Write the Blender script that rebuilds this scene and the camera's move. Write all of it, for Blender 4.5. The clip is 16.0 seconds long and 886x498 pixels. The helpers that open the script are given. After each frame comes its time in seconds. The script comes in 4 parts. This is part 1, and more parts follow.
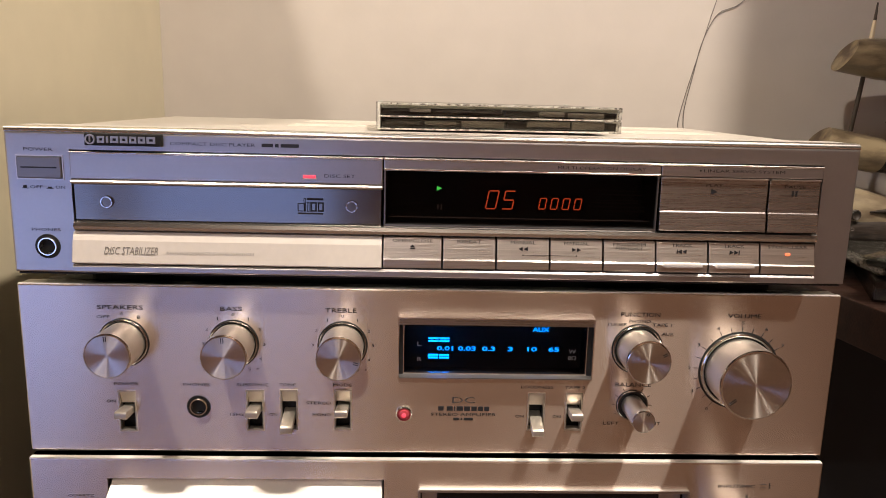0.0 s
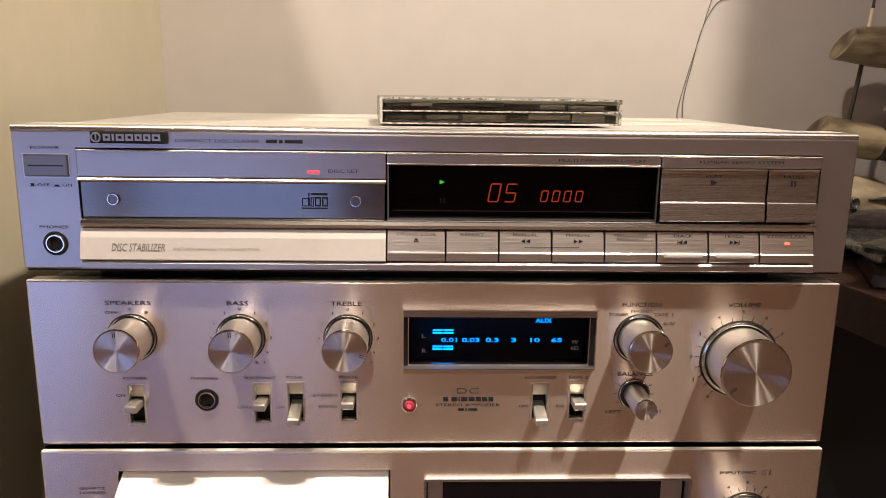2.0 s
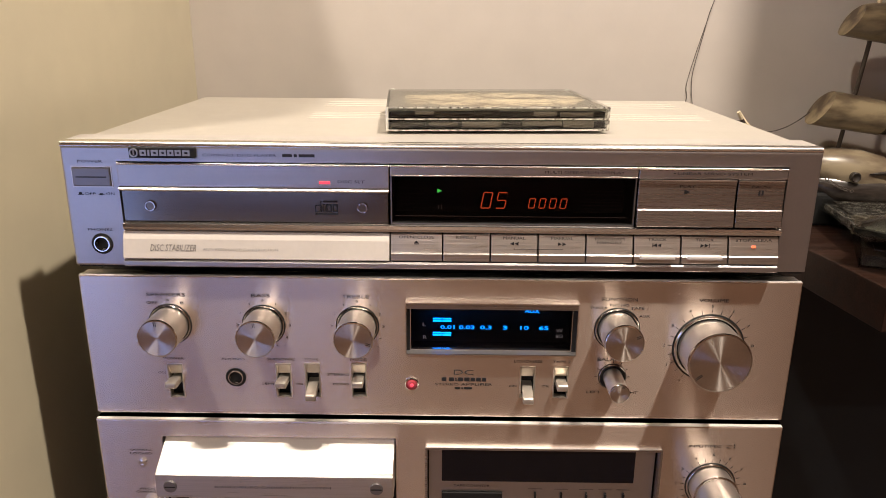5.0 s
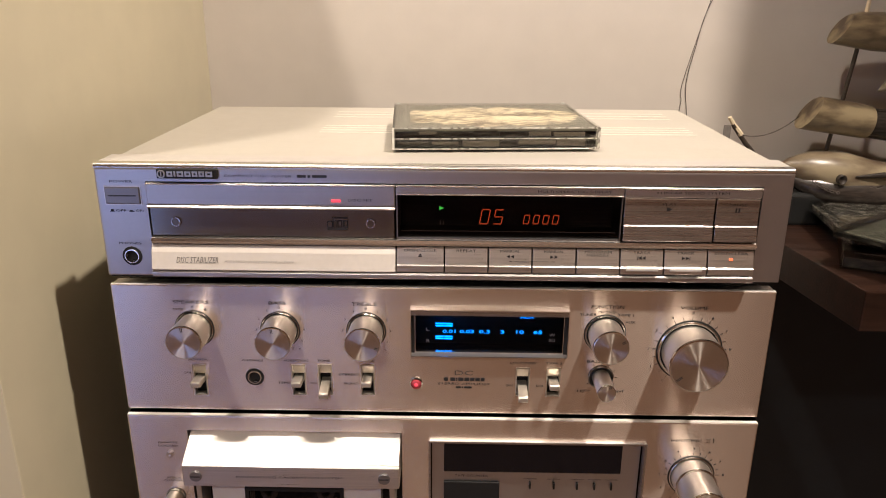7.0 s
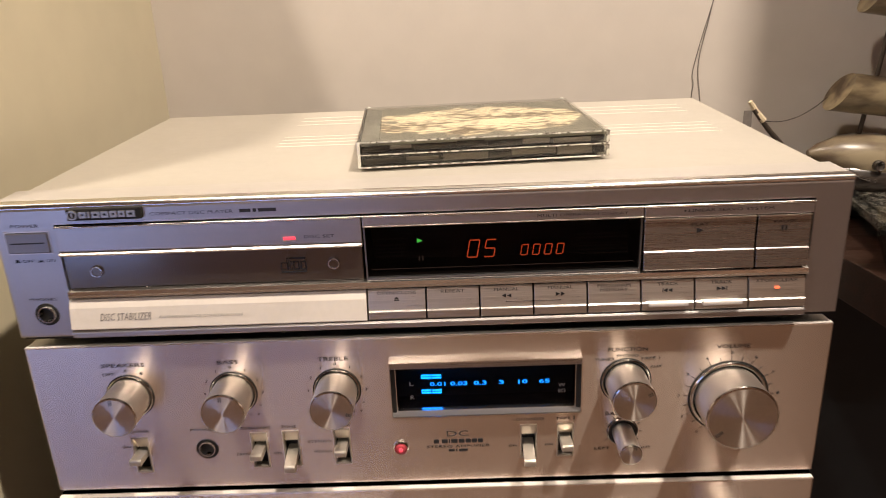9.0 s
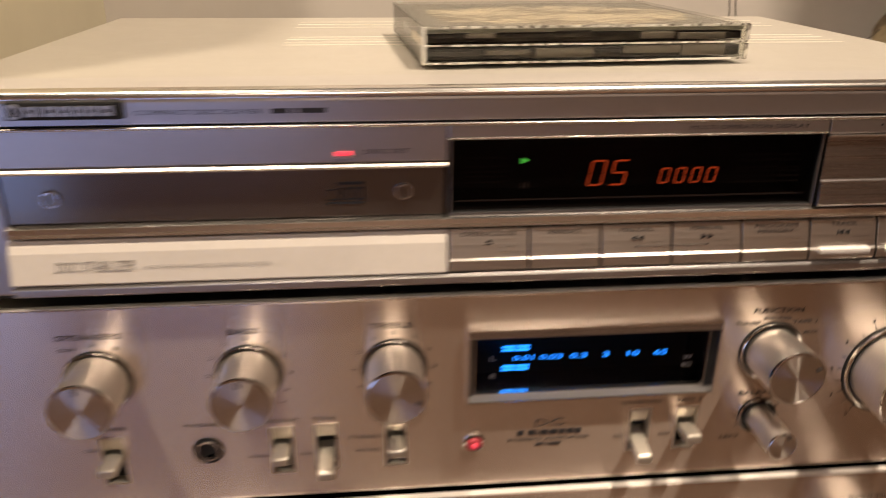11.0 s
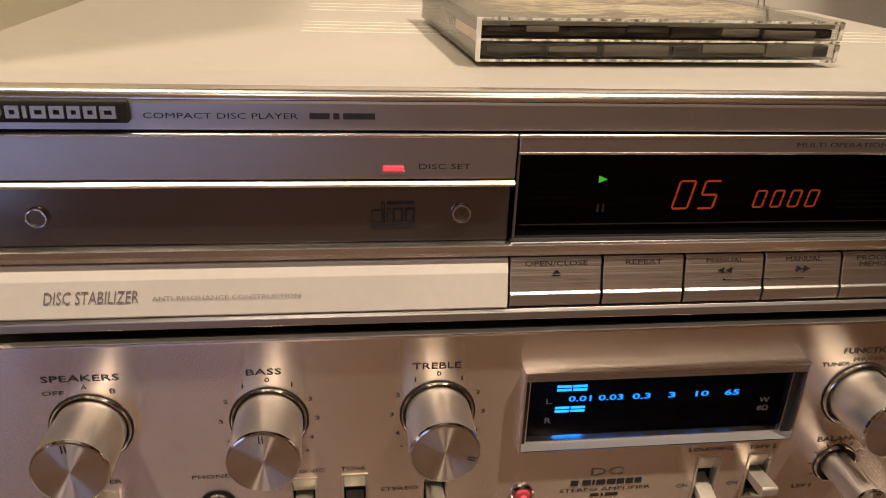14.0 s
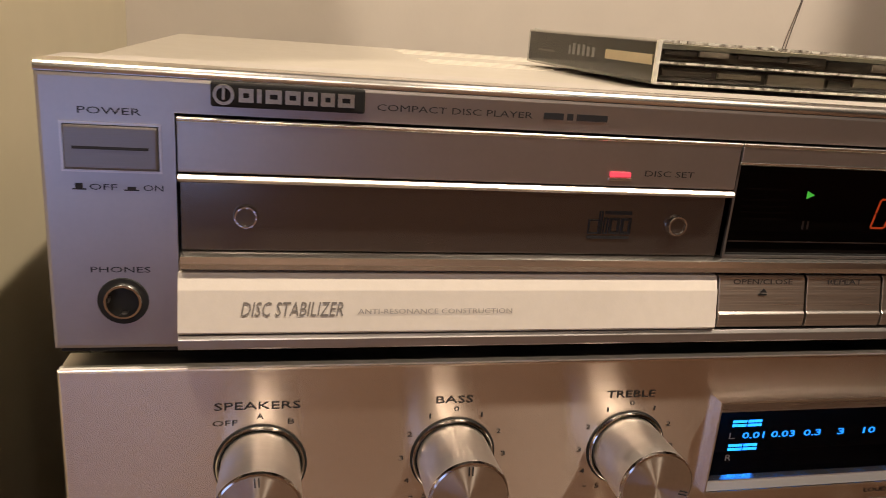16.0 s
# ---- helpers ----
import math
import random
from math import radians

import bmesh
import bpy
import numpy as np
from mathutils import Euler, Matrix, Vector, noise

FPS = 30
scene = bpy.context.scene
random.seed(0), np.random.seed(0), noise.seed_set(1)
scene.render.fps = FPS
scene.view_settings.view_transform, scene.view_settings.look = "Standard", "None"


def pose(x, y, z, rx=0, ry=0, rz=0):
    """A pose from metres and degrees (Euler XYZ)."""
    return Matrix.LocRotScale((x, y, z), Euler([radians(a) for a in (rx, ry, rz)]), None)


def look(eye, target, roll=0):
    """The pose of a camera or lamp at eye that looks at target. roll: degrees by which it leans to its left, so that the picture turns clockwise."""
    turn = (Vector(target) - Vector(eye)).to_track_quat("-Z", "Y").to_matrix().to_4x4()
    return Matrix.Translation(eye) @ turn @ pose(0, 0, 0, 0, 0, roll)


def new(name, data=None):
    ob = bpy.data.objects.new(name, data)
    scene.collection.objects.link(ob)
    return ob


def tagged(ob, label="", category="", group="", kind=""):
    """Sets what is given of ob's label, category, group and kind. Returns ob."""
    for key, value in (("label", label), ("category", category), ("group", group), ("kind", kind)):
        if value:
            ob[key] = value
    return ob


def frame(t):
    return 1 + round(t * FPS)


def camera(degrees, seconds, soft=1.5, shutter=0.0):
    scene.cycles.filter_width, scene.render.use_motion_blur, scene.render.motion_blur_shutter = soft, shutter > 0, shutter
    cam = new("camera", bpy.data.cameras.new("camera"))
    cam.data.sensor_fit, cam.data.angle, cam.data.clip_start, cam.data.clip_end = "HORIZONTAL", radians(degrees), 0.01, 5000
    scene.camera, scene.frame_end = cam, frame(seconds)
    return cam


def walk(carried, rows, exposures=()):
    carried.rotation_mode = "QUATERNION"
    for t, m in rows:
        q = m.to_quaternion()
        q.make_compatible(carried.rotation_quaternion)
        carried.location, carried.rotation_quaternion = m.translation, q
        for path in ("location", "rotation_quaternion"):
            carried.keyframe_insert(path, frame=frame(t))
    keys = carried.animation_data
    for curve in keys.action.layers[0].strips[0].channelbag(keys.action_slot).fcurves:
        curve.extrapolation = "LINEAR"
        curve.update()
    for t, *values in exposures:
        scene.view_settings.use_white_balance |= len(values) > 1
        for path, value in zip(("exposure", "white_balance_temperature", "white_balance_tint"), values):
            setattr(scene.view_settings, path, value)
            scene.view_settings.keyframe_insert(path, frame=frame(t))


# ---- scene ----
cam = camera(61.0, 16.0, soft=0.8, shutter=0.6)
PATH = [
    (0, (-0.011, -0.371, 0.985), (0.06, 1.589, 0.592), 1.4),
    (0.5, (-0.014, -0.374, 0.985), (0.066, 1.584, 0.584), 1.1),
    (1, (-0.014, -0.373, 0.984), (0.078, 1.583, 0.58), 1.2),
    (1.5, (-0.012, -0.375, 0.986), (0.08, 1.58, 0.574), 1.2),
    (2, (-0.013, -0.375, 0.987), (0.059, 1.579, 0.57), 0.8),
    (2.5, (-0.01, -0.38, 0.994), (0.055, 1.574, 0.574), 1.0),
    (3, (-0.006, -0.389, 1.001), (0.034, 1.564, 0.573), 1.0),
    (3.5, (-0.001, -0.395, 1.007), (0.036, 1.551, 0.546), 1.1),
    (4, (0.003, -0.4, 1.012), (0.029, 1.534, 0.5), 1.1),
    (4.2, (0.004, -0.402, 1.015), (0.015, 1.527, 0.486), 1.0),
    (6.5, (0.007, -0.433, 1.065), (-0.022, 1.456, 0.406), 0.2),
    (7, (0.009, -0.44, 1.065), (-0.025, 1.453, 0.421), 0.3),
    (7.5, (0.014, -0.44, 1.061), (-0.098, 1.466, 0.467), -1.1),
    (8, (0.011, -0.431, 1.056), (-0.069, 1.47, 0.442), -0.0),
    (8.5, (0.017, -0.404, 1.059), (-0.006, 1.485, 0.403), -1.9),
    (8.7, (0.019, -0.383, 1.066), (-0.021, 1.502, 0.401), -2.4),
    (10.8, (0.008, -0.237, 1.018), (0.02, 1.602, 0.231), -1.5),
    (11, (-0.054, -0.253, 1.015), (0.125, 1.584, 0.243), 0.4),
    (11.5, (-0.095, -0.267, 1.008), (0.224, 1.562, 0.264), 0.9),
    (12, (-0.113, -0.259, 0.998), (0.165, 1.564, 0.224), 0.6),
    (12.5, (-0.117, -0.253, 1.007), (0.152, 1.568, 0.223), 0.1),
    (13, (-0.113, -0.241, 1.004), (0.18, 1.577, 0.223), 2.3),
    (13.5, (-0.101, -0.217, 1.005), (0.161, 1.597, 0.207), 2.8),
    (14, (-0.077, -0.207, 1.013), (0.173, 1.601, 0.197), 2.3),
    (14.5, (-0.083, -0.193, 1.007), (0.15, 1.636, 0.232), 0.8),
    (15, (-0.134, -0.173, 0.978), (0.182, 1.683, 0.304), 3.6),
    (15.5, (-0.147, -0.181, 0.978), (0.246, 1.699, 0.42), 3.9),
    (16, (-0.155, -0.19, 0.982), (0.274, 1.677, 0.406), 4.5),
]
walk(cam, [(t, look(eye, target, roll)) for t, eye, target, roll in PATH],
     [(0, 0.0, 6500, 10), (8.0, 0.0, 6500, 10), (11.0, -0.24, 7250, 11), (13.0, -0.34, 7250, 10), (15.0, -0.42, 7300, 10), (15.5, -0.46, 7400, 10), (16.0, -0.24, 7250, 10)])

# ---- world and lights ----
world = bpy.data.worlds.new("world")
world.use_nodes = True
scene.world = world
world.node_tree.nodes["Background"].inputs["Color"].default_value = (0.30, 0.36, 0.5, 1)
world.node_tree.nodes["Background"].inputs["Strength"].default_value = 0.003

WARM = (1.0, 0.87, 0.735)
# x, y, z, power, cone in degrees
LAMPS = [(0.56, -0.34, 2.36, 138.0, 112), (-0.50, -0.34, 2.36, 66.0, 112), (-1.55, -0.34, 2.36, 90.0, 112),
         # of the back row, x = -1.3 and 1.3 are added to brighten reflections
         (-1.3, -1.75, 2.36, 60.0, 80), (-0.22, -1.75, 2.36, 44.0, 124), (0.46, -1.75, 2.36, 19.0, 124), (1.3, -1.75, 2.36, 75.0, 100)]
# colour of the added blue glow behind the south wall
GLOW_BLUE = (0.35, 0.48, 1.0, 1)


# ---- materials ----
def material(name, base=(0.5, 0.5, 0.5), rough=0.5, metal=0.0, spec=0.5, var=0.0, scale=30.0, stretch=(1, 1, 1), bump=0.0,
             bump_scale=200.0, edges=(0.36, 0.64), rough_var=0.0, aniso=0.0, tangent=None, spun=False, coat=0.0, second=None, islands=0.0):
    m = bpy.data.materials.new(name)
    m.use_nodes = True
    nt = m.node_tree
    b = nt.nodes["Principled BSDF"]
    b.inputs["Base Color"].default_value = (*base, 1)
    b.inputs["Roughness"].default_value = rough
    b.inputs["Metallic"].default_value = metal
    b.inputs["Specular IOR Level"].default_value = spec
    b.inputs["Coat Weight"].default_value = coat
    b.inputs["Coat Roughness"].default_value = 0.08
    co = nt.nodes.new("ShaderNodeTexCoord")

    def noise_at(sc, detail=4.0):
        mp = nt.nodes.new("ShaderNodeMapping")
        mp.inputs["Scale"].default_value = stretch
        nt.links.new(co.outputs["Object"], mp.inputs["Vector"])
        n = nt.nodes.new("ShaderNodeTexNoise")
        n.inputs["Scale"].default_value = sc
        n.inputs["Detail"].default_value = detail
        nt.links.new(mp.outputs["Vector"], n.inputs["Vector"])
        return n

    if var or second:
        fine, broad = noise_at(scale * 6), noise_at(scale)
        add = nt.nodes.new("ShaderNodeMath")
        add.operation = "MULTIPLY_ADD"
        add.inputs[1].default_value = 0.5
        half = nt.nodes.new("ShaderNodeMath")
        half.operation = "MULTIPLY"
        half.inputs[1].default_value = 0.5
        nt.links.new(broad.outputs["Fac"], half.inputs[0])
        nt.links.new(fine.outputs["Fac"], add.inputs[0])
        nt.links.new(half.outputs[0], add.inputs[2])
        ramp = nt.nodes.new("ShaderNodeValToRGB")
        ramp.color_ramp.elements[0].position, ramp.color_ramp.elements[1].position = edges
        low = second or tuple(c * (1 - var) for c in base)
        high = base if second else tuple(min(1, c * (1 + var)) for c in base)
        ramp.color_ramp.elements[0].color, ramp.color_ramp.elements[1].color = (*low, 1), (*high, 1)
        nt.links.new(add.outputs[0], ramp.inputs["Fac"])
        nt.links.new(ramp.outputs["Color"], b.inputs["Base Color"])
    if rough_var:
        n = noise_at(scale * 2)
        r = nt.nodes.new("ShaderNodeMapRange")
        r.inputs["From Min"].default_value, r.inputs["From Max"].default_value = 0.3, 0.7
        r.inputs["To Min"].default_value, r.inputs["To Max"].default_value = rough - rough_var, rough + rough_var
        nt.links.new(n.outputs["Fac"], r.inputs["Value"])
        nt.links.new(r.outputs["Result"], b.inputs["Roughness"])
    if bump:
        n = noise_at(bump_scale, 2.0)
        bp = nt.nodes.new("ShaderNodeBump")
        bp.inputs["Strength"].default_value = bump
        bp.inputs["Distance"].default_value = 0.0004
        nt.links.new(n.outputs["Fac"], bp.inputs["Height"])
        nt.links.new(bp.outputs["Normal"], b.inputs["Normal"])
    if aniso:
        b.inputs["Anisotropic"].default_value = aniso
        if spun:
            tg = nt.nodes.new("ShaderNodeTangent")
            tg.direction_type, tg.axis = "RADIAL", "Y"
            b.inputs["Anisotropic Rotation"].default_value = 0.25
            nt.links.new(tg.outputs["Tangent"], b.inputs["Tangent"])
        elif tangent:
            c = nt.nodes.new("ShaderNodeCombineXYZ")
            for i in range(3):
                c.inputs[i].default_value = tangent[i]
            nt.links.new(c.outputs["Vector"], b.inputs["Tangent"])
    return m


def glow(name, colour, strength):
    m = bpy.data.materials.new(name)
    m.use_nodes = True
    b = m.node_tree.nodes["Principled BSDF"]
    b.inputs["Base Color"].default_value = (0.02, 0.02, 0.02, 1)
    b.inputs["Emission Color"].default_value = (*colour, 1)
    b.inputs["Emission Strength"].default_value = strength
    return m


def clear(name, tint, rough=0.03, gloss=1.0, fall=4.0):
    """A thin clear sheet: tinted see-through with a Fresnel gloss."""
    m = bpy.data.materials.new(name)
    m.use_nodes = True
    nt = m.node_tree
    nt.nodes.remove(nt.nodes["Principled BSDF"])
    out = nt.nodes["Material Output"]
    tr, gl, mix, fr = (nt.nodes.new("ShaderNode" + k) for k in ("BsdfTransparent", "BsdfGlossy", "MixShader", "LayerWeight"))
    tr.inputs["Color"].default_value = (*tint, 1)
    gl.inputs["Roughness"].default_value = rough
    gl.inputs["Color"].default_value = (gloss, gloss, gloss, 1)
    fr.inputs["Blend"].default_value = 0.5
    power, scaled = (nt.nodes.new("ShaderNodeMath") for _ in range(2))
    power.operation, scaled.operation = "POWER", "MULTIPLY_ADD"
    power.inputs[1].default_value = fall
    scaled.inputs[1].default_value, scaled.inputs[2].default_value = 0.9, 0.05
    nt.links.new(fr.outputs["Facing"], power.inputs[0])
    nt.links.new(power.outputs[0], scaled.inputs[0])
    nt.links.new(scaled.outputs[0], mix.inputs[0])
    nt.links.new(tr.outputs[0], mix.inputs[1])
    nt.links.new(gl.outputs[0], mix.inputs[2])
    nt.links.new(mix.outputs[0], out.inputs["Surface"])
    return m


UP = (0, 0, 1)
BRUSH = (2, 260, 260)
M_PANEL = material("brushed champagne aluminium", (0.90, 0.785, 0.71), 0.27, 1.0, var=0.012, scale=7, stretch=BRUSH, rough_var=0.003, aniso=0.93, tangent=UP)
M_SILVER = material("satin silver paint", (0.56, 0.53, 0.52), 0.31, 0.92, var=0.02, scale=120, bump=0.015, bump_scale=2500, rough_var=0.01)
M_BUTTON = material("brushed button aluminium", (0.70, 0.655, 0.62), 0.32, 1.0, var=0.10, scale=6, stretch=BRUSH, bump=0.2, bump_scale=9, rough_var=0.05, aniso=0.6, tangent=UP)
M_TRIM = material("polished aluminium trim", (0.78, 0.72, 0.67), 0.33, 1.0, var=0.05, scale=40, stretch=BRUSH)
M_DRAWER = material("dark glossy drawer lacquer", (0.205, 0.185, 0.175), 0.16, 0.85, spec=0.8, var=0.05, scale=20, stretch=BRUSH, rough_var=0.02, coat=0.5)
M_CREAM = material("pale satin plastic", (0.72, 0.66, 0.60), 0.42, 0.0, var=0.03, scale=60, bump=0.05, bump_scale=1500)
M_COVER = material("pale painted steel cover", (0.52, 0.48, 0.42), 0.42, 0.1, var=0.03, scale=25, bump=0.18, bump_scale=1800, rough_var=0.04)
M_CHASSIS = material("dark steel chassis", (0.035, 0.033, 0.032), 0.5, 0.4, var=0.2, scale=30, bump=0.1)
M_GAP = material("black recess plastic", (0.008, 0.008, 0.008), 0.6, var=0.2, scale=60)
M_RUBBER = material("black rubber", (0.012, 0.012, 0.012), 0.8, var=0.2, scale=80, bump=0.1)
M_KNOB = material("satin turned aluminium", (0.84, 0.79, 0.74), 0.38, 1.0, var=0.03, scale=40, stretch=(1, 25, 1), bump=0.03, bump_scale=200, rough_var=0.04)
M_SPUN = material("spun aluminium face", (0.80, 0.74, 0.69), 0.29, 1.0, aniso=1.0, spun=True, var=0.04, scale=90)
M_CHROME = material("chrome", (0.85, 0.83, 0.80), 0.10, 1.0, var=0.03, scale=60)
M_STUD = material("facetted chrome", (0.95, 0.93, 0.90), 0.16, 1.0, var=0.1, scale=300, bump=0.6, bump_scale=700)
M_KEY = material("grey brushed key", (0.50, 0.465, 0.455), 0.28, 1.0, var=0.06, scale=6, stretch=BRUSH, bump=0.12, bump_scale=9, rough_var=0.03, aniso=0.6, tangent=UP)
M_SWITCH = material("beige switch metal", (0.64, 0.585, 0.51), 0.34, 0.75, var=0.05, scale=80, bump=0.08, bump_scale=900)
M_INK = material("dark printed ink", (0.022, 0.022, 0.026), 0.5, var=0.15, scale=300)
M_INK_PALE = material("grey printed ink", (0.20, 0.18, 0.165), 0.5, var=0.15, scale=300)
M_INK_DIM = material("dim smoked print", (0.022, 0.018, 0.016), 0.4, var=0.1, scale=300)
M_INK_FAINT = material("faint grey printed ink", (0.34, 0.31, 0.29), 0.5, var=0.15, scale=300)
M_WHITE_INK = material("grey print on glass", (0.34, 0.33, 0.34), 0.5, var=0.1, scale=300)
M_BADGE = material("black enamel badge", (0.008, 0.008, 0.008), 0.6, var=0.2, scale=60)
M_BADGE_METAL = material("dull chrome lettering metal", (0.55, 0.52, 0.47), 0.35, 0.9, var=0.15, scale=300)
M_SMOKE = clear("smoked display window", (0.72, 0.68, 0.68), 0.02, 0.12)
M_LID = clear("clear polystyrene lid", (0.95, 0.95, 0.93), 0.05, 0.7, 10.0)
M_CLEAR = clear("clear polystyrene", (0.92, 0.92, 0.90), 0.06, 0.6)
# noise from dark to pale puts glints into the edge colour
M_EDGE = material("polystyrene edge, glints in colour", (0.85, 0.82, 0.74), 0.16, 0.35, spec=0.8, var=0.5, scale=70, second=(0.16, 0.14, 0.12), bump=0.9, bump_scale=600, edges=(0.42, 0.54))
M_POWER = material("dark satin button", (0.30, 0.285, 0.29), 0.36, 0.9, var=0.05, scale=60, stretch=BRUSH)
M_WHITE = material("white enamel", (0.86, 0.84, 0.78), 0.35, var=0.03, scale=60)
M_LIP = material("polished lip bar", (0.80, 0.76, 0.72), 0.22, 1.0, var=0.04, scale=30, stretch=BRUSH)
M_LINE = material("bright rolled edge", (0.92, 0.88, 0.84), 0.22, 1.0, var=0.03, scale=60, stretch=BRUSH)
# cover colour paled so that the louvre ribs seem to catch light
M_LOUVRE_LIT = material("louvre rib, highlight in colour", (0.84, 0.79, 0.70), 0.4, var=0.03, scale=60)
M_BAND = material("pale satin band", (0.56, 0.52, 0.48), 0.48, 0.35, var=0.03, scale=60, bump=0.06, bump_scale=1500)
# satin aluminium, its colour paled where lamp light and highlights fall
M_LIT_METAL = material("satin aluminium paled to look lit", (0.90, 0.86, 0.82), 0.5, 0.35, var=0.03, scale=60, stretch=BRUSH)
M_ORANGE = glow("orange fluorescent segment", (1.0, 0.12, 0.03), 0.75)
M_GREEN = glow("green fluorescent arrow", (0.10, 1.0, 0.12), 1.2)
M_BLUE = glow("blue fluorescent segment", (0.0, 0.21, 1.0), 10.0)
M_CYAN = glow("pale blue fluorescent segment", (0.0, 0.21, 1.0), 6.0)
M_RED = glow("red indicator", (1.0, 0.06, 0.10), 1.6)
M_AMBER = glow("amber indicator", (1.0, 0.16, 0.06), 2.0)
M_WALL = material("warm white wall paint", (0.655, 0.60, 0.55), 0.75, spec=0.2, var=0.025, scale=6, bump=0.12, bump_scale=350)
M_SIDE = material("cream lacquered board", (0.62, 0.56, 0.41), 0.34, spec=0.4, var=0.035, scale=5, bump=0.05, bump_scale=120)
# unseen room surfaces, toned to limit bounced light and set the reflections
M_DARKROOM = material("tan tone of unseen walls", (0.23, 0.135, 0.092), 0.8, spec=0.2, var=0.06, scale=3, bump=0.1)
M_CEIL = material("dark tone of unseen ceiling", (0.10, 0.075, 0.055), 0.85, spec=0.1, var=0.03, scale=4)
M_FLOOR = material("dark grained unseen floor", (0.10, 0.062, 0.042), 0.42, var=0.3, scale=6, stretch=(8, 1, 1), bump=0.1)
M_WOOD = material("dark walnut desk", (0.022, 0.0095, 0.006), 0.36, var=0.5, scale=7, stretch=(1.0, 14, 14), bump=0.25, bump_scale=40, rough_var=0.08)
M_DOORS = material("brown cabinet front", (0.20, 0.155, 0.10), 0.4, var=0.08, scale=6, stretch=(1, 1, 6), bump=0.05)
M_HORN = material("polished pale horn", (0.31, 0.245, 0.15), 0.32, var=0.3, scale=5, stretch=(1, 3, 3), second=(0.08, 0.052, 0.032), bump=0.06, edges=(0.42, 0.57))
M_HORN_PALE = material("pale horn", (0.27, 0.22, 0.145), 0.32, var=0.2, scale=4, stretch=(1, 3, 3), second=(0.09, 0.06, 0.04), edges=(0.41, 0.57))
M_HORN_DARK = material("dark horn", (0.035, 0.028, 0.024), 0.25, var=0.4, scale=14, stretch=(1, 5, 5))
M_WIRE = material("thin brown wire", (0.06, 0.045, 0.035), 0.5, var=0.2, scale=200)
M_CABLE = material("grey cable", (0.16, 0.14, 0.13), 0.5, var=0.1, scale=200)
M_INLAY = material("printed black inlay", (0.10, 0.09, 0.075), 0.3, var=0.5, scale=16, stretch=(1, 1, 3), second=(0.012, 0.011, 0.010), edges=(0.46, 0.60))
M_PAPER = material("cream paper strip", (0.72, 0.60, 0.42), 0.6, var=0.05, scale=80)
M_PALE_ART = material("pale printed sleeve", (0.26, 0.255, 0.22), 0.3, var=0.3, scale=18, second=(0.06, 0.065, 0.05))


# ---- mesh helpers ----
def box(x0, x1, y0, y1, z0, z1, bevel=0.0, seg=2, bm=None):
    own = bm or bmesh.new()
    vs = [own.verts.new((x, y, z)) for x in (x0, x1) for y in (y0, y1) for z in (z0, z1)]
    fs = [own.faces.new([vs[i] for i in f]) for f in ((0, 1, 3, 2), (4, 6, 7, 5), (0, 4, 5, 1), (2, 3, 7, 6), (0, 2, 6, 4), (1, 5, 7, 3))]
    if bevel:
        es = {e for f in fs for e in f.edges}
        bmesh.ops.bevel(own, geom=list(es), offset=bevel, segments=seg, profile=0.6, affect="EDGES")
    return own


def prism(points, x0, x1, bevel=0.0, bm=None):
    """A profile of (y, z) points drawn out along x."""
    own = bm or bmesh.new()
    a = [own.verts.new((x0, y, z)) for y, z in points]
    b = [own.verts.new((x1, y, z)) for y, z in points]
    n = len(points)
    fs = [own.faces.new(a[::-1]), own.faces.new(b)]
    fs += [own.faces.new((a[i], a[(i + 1) % n], b[(i + 1) % n], b[i])) for i in range(n)]
    bmesh.ops.recalc_face_normals(own, faces=fs)
    if bevel:
        bmesh.ops.bevel(own, geom=list({e for f in fs for e in f.edges}), offset=bevel, segments=2, profile=0.6, affect="EDGES")
    return own


def plate(points, y0, y1, bm=None):
    """An outline of (x, z) points with a thickness from y0 (front) to y1."""
    own = bm or bmesh.new()
    a = [own.verts.new((x, y0, z)) for x, z in points]
    b = [own.verts.new((x, y1, z)) for x, z in points]
    n = len(points)
    fs = [own.faces.new(a), own.faces.new(b[::-1])] + [own.faces.new((b[i], b[(i + 1) % n], a[(i + 1) % n], a[i])) for i in range(n)]
    bmesh.ops.recalc_face_normals(own, faces=fs)
    return own


def lathe(profile, cx, cz, n=48, bm=None):
    """Turns (radius, y) points about the y axis through (cx, cz)."""
    own = bm or bmesh.new()
    rings = []
    for r, y in profile:
        if r < 1e-6:
            rings.append([own.verts.new((cx, y, cz))])
        else:
            rings.append([own.verts.new((cx + r * math.cos(2 * math.pi * i / n), y, cz + r * math.sin(2 * math.pi * i / n))) for i in range(n)])
    for p, q in zip(rings, rings[1:]):
        for i in range(n):
            j = (i + 1) % n
            if len(p) == 1 and len(q) > 1:
                own.faces.new((p[0], q[j], q[i]))
            elif len(q) == 1 and len(p) > 1:
                own.faces.new((p[i], p[j], q[0]))
            elif len(p) > 1:
                own.faces.new((p[i], p[j], q[j], q[i]))
    bmesh.ops.recalc_face_normals(own, faces=own.faces)
    return own


